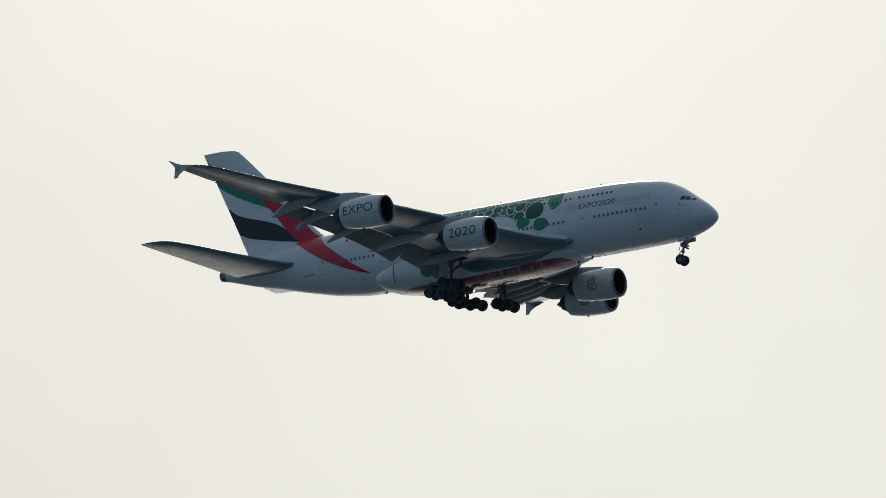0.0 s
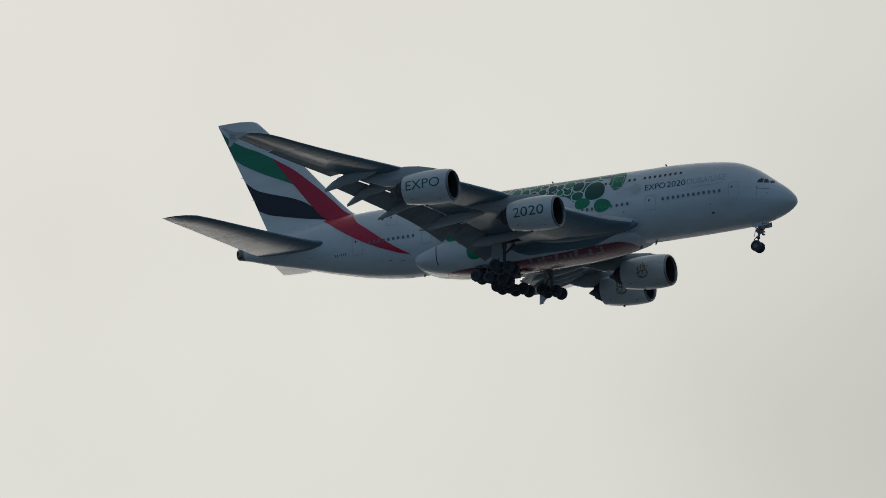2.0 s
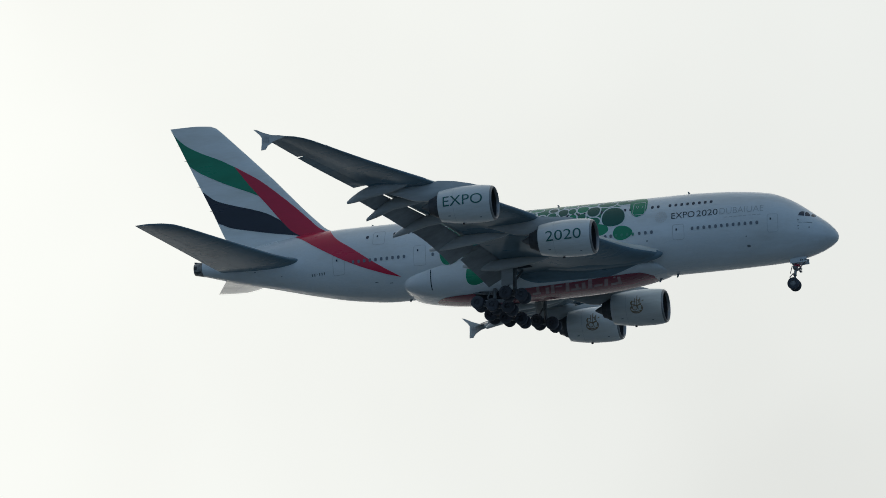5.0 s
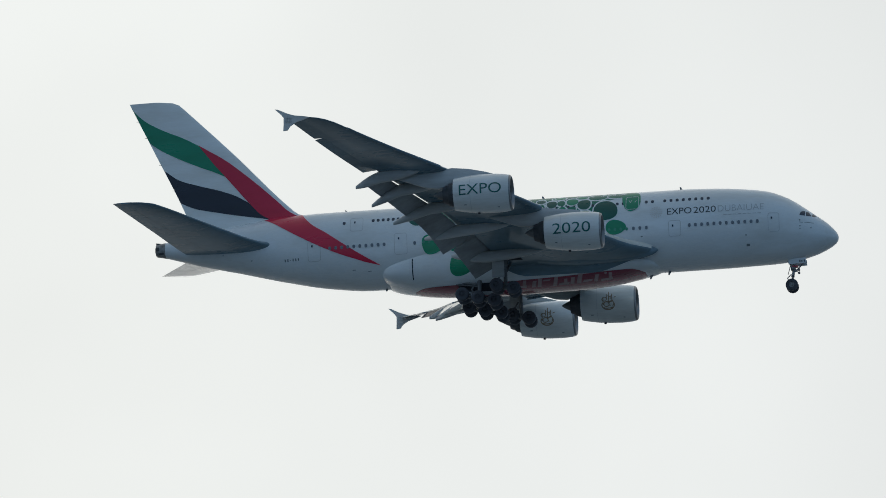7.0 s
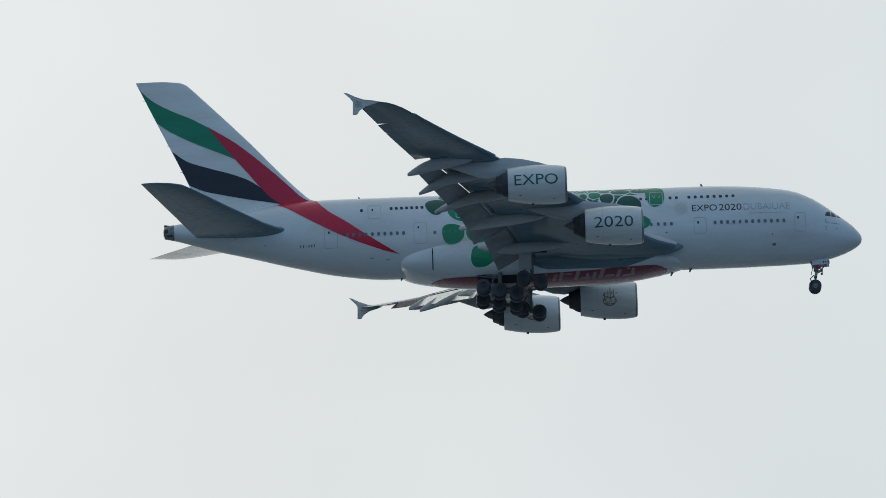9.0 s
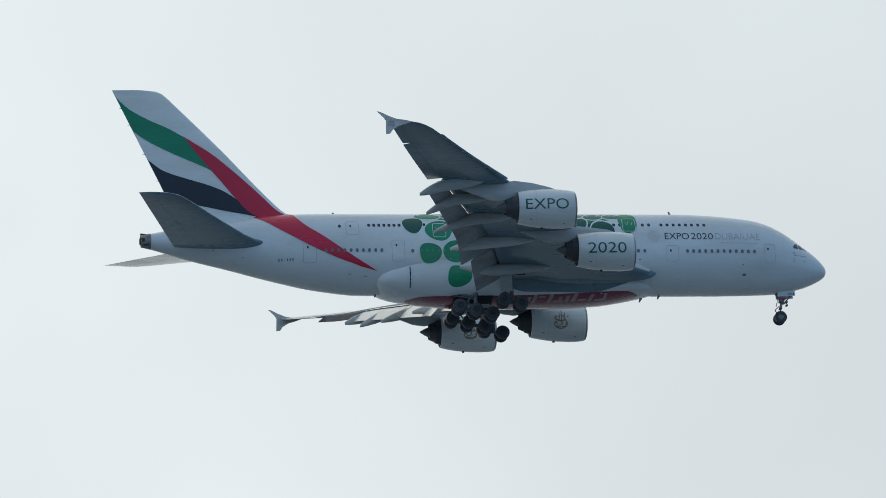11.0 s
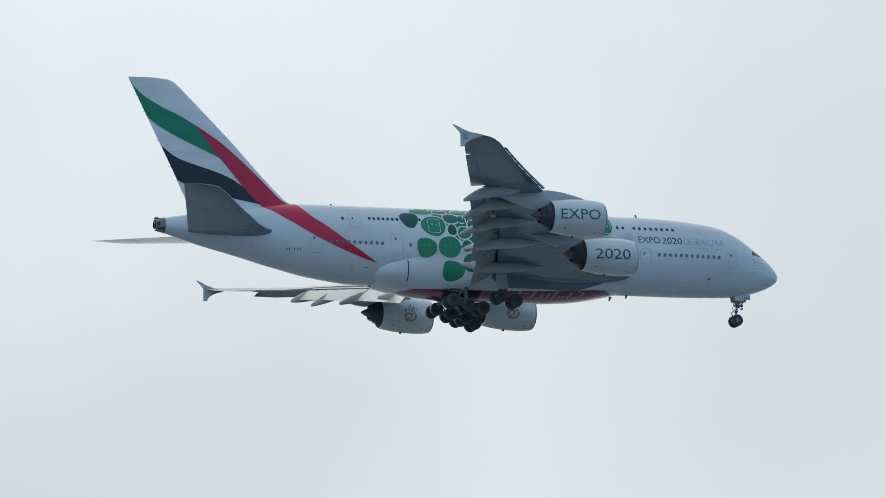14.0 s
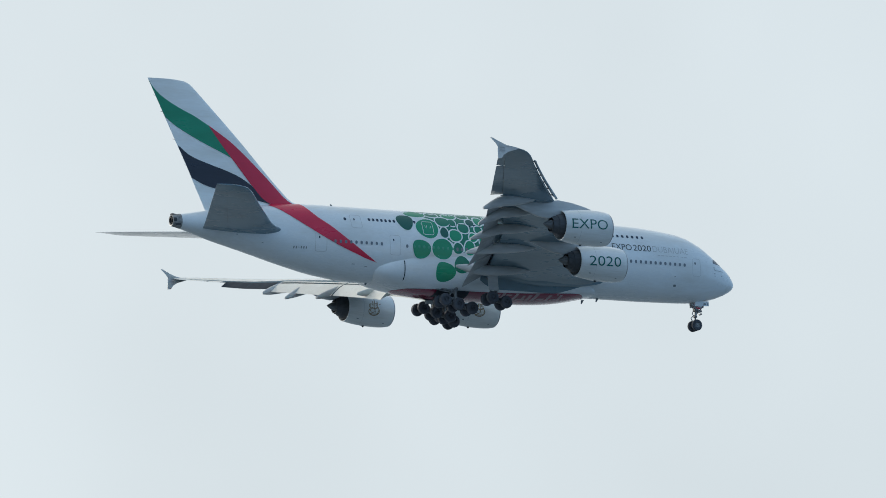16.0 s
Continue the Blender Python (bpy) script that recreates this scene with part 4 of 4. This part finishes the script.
# bubbles of green paint with pale rings between, over a green ground towards the crown
def bubble(s, z, rs, rz, shade, side, egg=0.0, way=0.0, power=2.1):
    """egg: how far the side that faces way (degrees, 0 aft, 90 up) is drawn out and narrowed."""
    w = radians(way)

    def shape(grow):
        pts = []
        for k in range(32):
            a = k * math.tau / 32
            x, y = math.copysign(abs(math.cos(a)) ** (2 / power), math.cos(a)), math.copysign(abs(math.sin(a)) ** (2 / power), math.sin(a))
            along, across = x * math.cos(w) + y * math.sin(w), -x * math.sin(w) + y * math.cos(w)
            across *= 1 - egg * along
            x, y = along * math.cos(w) - across * math.sin(w), along * math.sin(w) + across * math.cos(w)
            pts.append((s + (rs + grow) * x, min(10.9, z + (rz + grow) * y)))
        return pts
    patch("green_bubble", shape(0.0), GREENS[shade], fuselage, side_surf(side, 0.036), "", 0.3)
    if z > 7 or 31 < s < 40:
        patch("pale_ring", shape(0.14), RING, fuselage, side_surf(side, 0.028), "", 0.3)


FIELD = wave([(42.0, 10.9), (41.5, 10.25), (39.4, 9.85), (38.85, 8.9), (38.5, 7.8), (37.4, 7.2), (36.1, 6.1), (34.8, 6.4), (33.0, 6.9), (31.0, 7.7), (29.2, 8.7), (27.2, 8.5), (25.4, 7.2), (24.4, 7.4), (24.75, 8.6), (24.5, 9.5), (22.6, 10.0), (20.9, 10.45), (20.4, 10.9)], 3)
for side in (-1, 1):
    patch("green_field", FIELD, GREENS[1], fuselage, side_surf(side, 0.018), "green painted field behind round bubbles", 0.3)
BUBBLES = ((40.27, 8.66, 1.38, 1.16, 0), (38.2, 9.66, 0.85, 0.55, 1), (41.31, 6.2, 1.10, 1.06, 0), (38.71, 6.4, 1.26, 1.17, 0), (38.45, 3.92, 1.22, 1.08, 0), (36.3, 4.78, 0.98, 0.98, 1),
           (36.93, 8.05, 0.74, 0.66, 0), (35.25, 6.7, 0.62, 0.82, 0), (36.72, 6.55, 0.58, 0.62, 1), (35.75, 8.98, 0.66, 0.55, 1), (38.25, 8.30, 0.50, 0.62, 2), (41.3, 10.42, 1.3, 0.36, 0), (39.15, 10.48, 0.75, 0.26, 1),
           (37.0, 9.62, 0.42, 0.42, 1), (37.05, 10.42, 0.85, 0.28, 0), (34.7, 9.75, 0.5, 0.42, 2), (35.3, 10.48, 0.7, 0.24, 1), (42.9, 9.25, 0.98, 0.92, 2), (34.7, 7.95, 0.5, 0.5, 0), (33.6, 10.0, 0.5, 0.5, 0),
           (33.9, 8.9, 0.45, 0.45, 1), (33.4, 7.6, 0.6, 0.7, 0), (32.4, 9.6, 0.5, 0.6, 1), (32.4, 8.4, 0.45, 0.5, 0), (31.3, 9.2, 0.45, 0.5, 2), (34.1, 5.6, 0.7, 0.9, 0), (32.0, 7.2, 0.6, 0.6, 1),
           (30.2, 9.5, 0.45, 0.4, 1), (30.1, 10.25, 0.45, 0.26, 2), (28.99, 9.8, 0.52, 0.44, 2), (28.03, 9.9, 0.40, 0.36, 1), (26.87, 10.0, 0.60, 0.42, 0), (25.69, 9.58, 0.68, 0.60, 2), (24.3, 10.38, 0.95, 0.32, 1),
           (23.43, 8.66, 1.24, 1.12, 2), (22.4, 6.75, 1.05, 0.78, 0), (24.9, 7.3, 0.95, 0.65, 0), (22.3, 10.42, 0.95, 0.28, 1), (25.9, 10.5, 0.55, 0.20, 0), (25.6, 8.3, 0.7, 0.5, 1), (28.3, 10.56, 0.7, 0.16, 0),
           (32.0, 10.5, 0.7, 0.2, 0), (26.9, 9.05, 0.42, 0.36, 1), (27.9, 9.1, 0.4, 0.34, 0), (29.1, 9.0, 0.5, 0.3, 1))
# the large bubbles: drawn-out side and its direction
EGGS = {0: (0.18, 250), 2: (0.22, 290), 3: (0.05, 0), 4: (0.30, 60), 5: (0.15, 80), 17: (0.34, 265), 34: (0.12, 200), 35: (0.2, 180)}
for side in (-1, 1):
    for k, (s, z, rs, rz, shade) in enumerate(BUBBLES):
        bubble(s, z, rs, rz, shade, side, *EGGS.get(k, (0.16 * math.sin(k * 1.7), 40.0 * k)), 2.0 + 0.3 * ((k * 7) % 5) / 4)
    patch("green_bubble", wave([(21.72, 9.6), (21.78, 10.3), (21.2, 10.7), (20.3, 10.75), (19.9, 10.2), (19.86, 9.4), (20.3, 8.6), (20.92, 8.38), (21.45, 8.75)], 3), GREENS[0], fuselage, hull_surf(side, 0.036), "", 0.25)

# doors whose pale seams run across the green paint, with their small marks
for side in (-1, 1):
    skin_ = hull_surf(side, 0.055)
    for s0, z0, s1, z1 in ((39.6, 7.95, 40.9, 9.5), (20.05, 8.62, 21.35, 10.15)):
        line_part("cabin_door", [outline(dense(rounded(s0, z0, s1, z1, 0.2), 0.3), 0.05, True)], RING, fuselage, skin_, "closed door outlined on green paint")
        for stroke in ([(s0 + 1.0, z0 + 1.07), (s0 + 0.85, z0 + 0.77), (s0 + 0.7, z0 + 1.1)], [(s0 + 0.38, z0 + 0.77), (s0 + 0.25, z0 + 1.05)]):
            line_part("mark", [outline(stroke, 0.05)], RING, fuselage, skin_)


# red belly panel, underside shade put into its colour, with pale marks, and the grey wing-root skin above it
def belly_angle(s, z):
    """The angle on the fairing's lower half at which its skin is z high."""
    b_, t = curve(s, QS, QB), curve(s, QS, QT)
    c = b_ + 0.55 * (t - b_)
    return math.degrees(math.acos(min(1.0, max(0.0, (c - z) / (c - b_))) ** 1.25))


ss = [19.8 + 0.594 * k for k in range(41)]
red_ring = lambda s: belly_angle(s, 2.68 - 0.46 * min(1.0, (s - 19.6) / 8) - 0.16 * max(0.0, min(1.0, (s - 27.6) / 6))) * math.sqrt(max(0.03, min(1.0, (s - 19.6) / 1.2, (44.0 - s) / 1.4)))
vs, fs2 = loft([[belly_point(s, -red_ring(s) + 2 * red_ring(s) * k / 24, 0.02) for k in range(25)] for s in ss], (False, False), False)
mesh_part("belly_panel", vs, fs2, BELLY, fairing, "dark red painted belly panel with underside shade in its colour")
# a row of pale painted shapes: where each begins, its width, its lower and upper edge, its lean
for s, w_, z0, z1, lean in ((23.2, 0.9, 1.92, 2.02, 0.1), (23.2, 0.25, 1.92, 2.36, 0.1), (23.6, 0.2, 2.28, 2.38, 0.0), (24.7, 0.3, 1.80, 2.24, 0.3), (25.3, 0.7, 1.80, 1.92, 0.2), (26.4, 0.35, 1.70, 2.34, 0.35), (27.1, 0.3, 1.68, 2.10, 0.2),
                            (27.7, 0.8, 1.66, 1.78, 0.2), (27.8, 0.25, 1.66, 2.02, 0.1), (28.9, 0.3, 1.62, 2.18, 0.3), (29.5, 0.55, 1.94, 2.04, 0.1), (30.5, 0.3, 1.60, 2.12, 0.25), (31.1, 0.3, 1.60, 1.98, 0.25), (32.0, 0.7, 1.60, 1.72, 0.1),
                            (32.1, 0.25, 1.60, 2.06, 0.2)):
    for side in (-1, 1):
        rows_ = [[belly_point(s + d * w_ * 1.3 - lean * j / 6, side * (belly_angle(s, z0) + (belly_angle(s, z1) - belly_angle(s, z0)) * j / 6), 0.035) for j in range(7)] for d in (0, 0.5, 1)]
        mesh_part("pale_mark", *loft(rows_, (False, False), False), MUTED, fairing)
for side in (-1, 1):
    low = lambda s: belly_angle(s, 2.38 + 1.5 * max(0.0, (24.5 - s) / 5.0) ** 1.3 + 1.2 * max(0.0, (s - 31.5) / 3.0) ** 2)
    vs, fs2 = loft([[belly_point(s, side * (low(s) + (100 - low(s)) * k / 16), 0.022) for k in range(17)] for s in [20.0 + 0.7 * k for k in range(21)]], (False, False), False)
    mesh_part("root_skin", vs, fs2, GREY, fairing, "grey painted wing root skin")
# dark patches on the belly that paint the shade inside the wheel wells
for s0, s1, half in ((34.9, 38.9, 40),):
    for side in (-1, 1):
        vs, fs2 = loft([[belly_point(s0 + (s1 - s0) * j / 6, side * (8 + (half - 8) * k / 8), 0.045) for k in range(9)] for j in range(7)], (False, False), False)
        mesh_part("wheel_well_shade", vs, fs2, COVE, fairing, "dark patch painted as the shade inside a wheel well")
# joint line of the aft fairing
vs, fs2 = loft([[belly_point(s, a, 0.015) for a in range(-108, -48, 4)] for s in (43.36, 43.47)], (False, False), False)
mesh_part("fairing_seam", vs, fs2, COVE, fairing)

# small vents, valves and probes along the hull
for s, z, w_, h in ((9.0, 4.15, 0.36, 0.22), (9.15, 5.1, 0.14, 0.12), (19.8, 5.6, 0.2, 0.12), (49.5, 4.2, 0.35, 0.06), (47.9, 4.0, 0.35, 0.06), (60.2, 6.1, 0.18, 0.08), (63.2, 6.9, 0.2, 0.06)):
    for side in (-1, 1):
        patch("hull_vent", rounded(s - w_ / 2, z - h / 2, s + w_ / 2, z + h / 2, h * 0.3, 2), SEAM, fuselage, hull_surf(side, 0.014), "", 0.3)
# blade aerials above and below
for s, z, h in ((15.6, 11.08, 0.40), (29.8, 11.08, 0.38), (50.2, 11.05, 0.3), (17.1, 2.72, -0.42), (19.0, 2.35, -0.38), (46.2, 2.85, -0.36)):
    g = 1 if h > 0 else -1
    mesh_part("blade_aerial", *loft([[B(s + 0.1, -0.04, z - 0.06 * g), B(s + 0.42, -0.04, z - 0.06 * g), B(s + 0.42, 0.04, z - 0.06 * g), B(s + 0.1, 0.04, z - 0.06 * g)],
                                     [B(s + 0.36, -0.02, z + h), B(s + 0.5, -0.02, z + h), B(s + 0.5, 0.02, z + h), B(s + 0.36, 0.02, z + h)]]), SEAM, fuselage, "", 0)


# ---- flight ----
def motions():
    walk(plane, [(t, pose(x, y, z, rx, ry, rz)) for t, x, y, z, rx, ry, rz in FLIGHT])


motions()
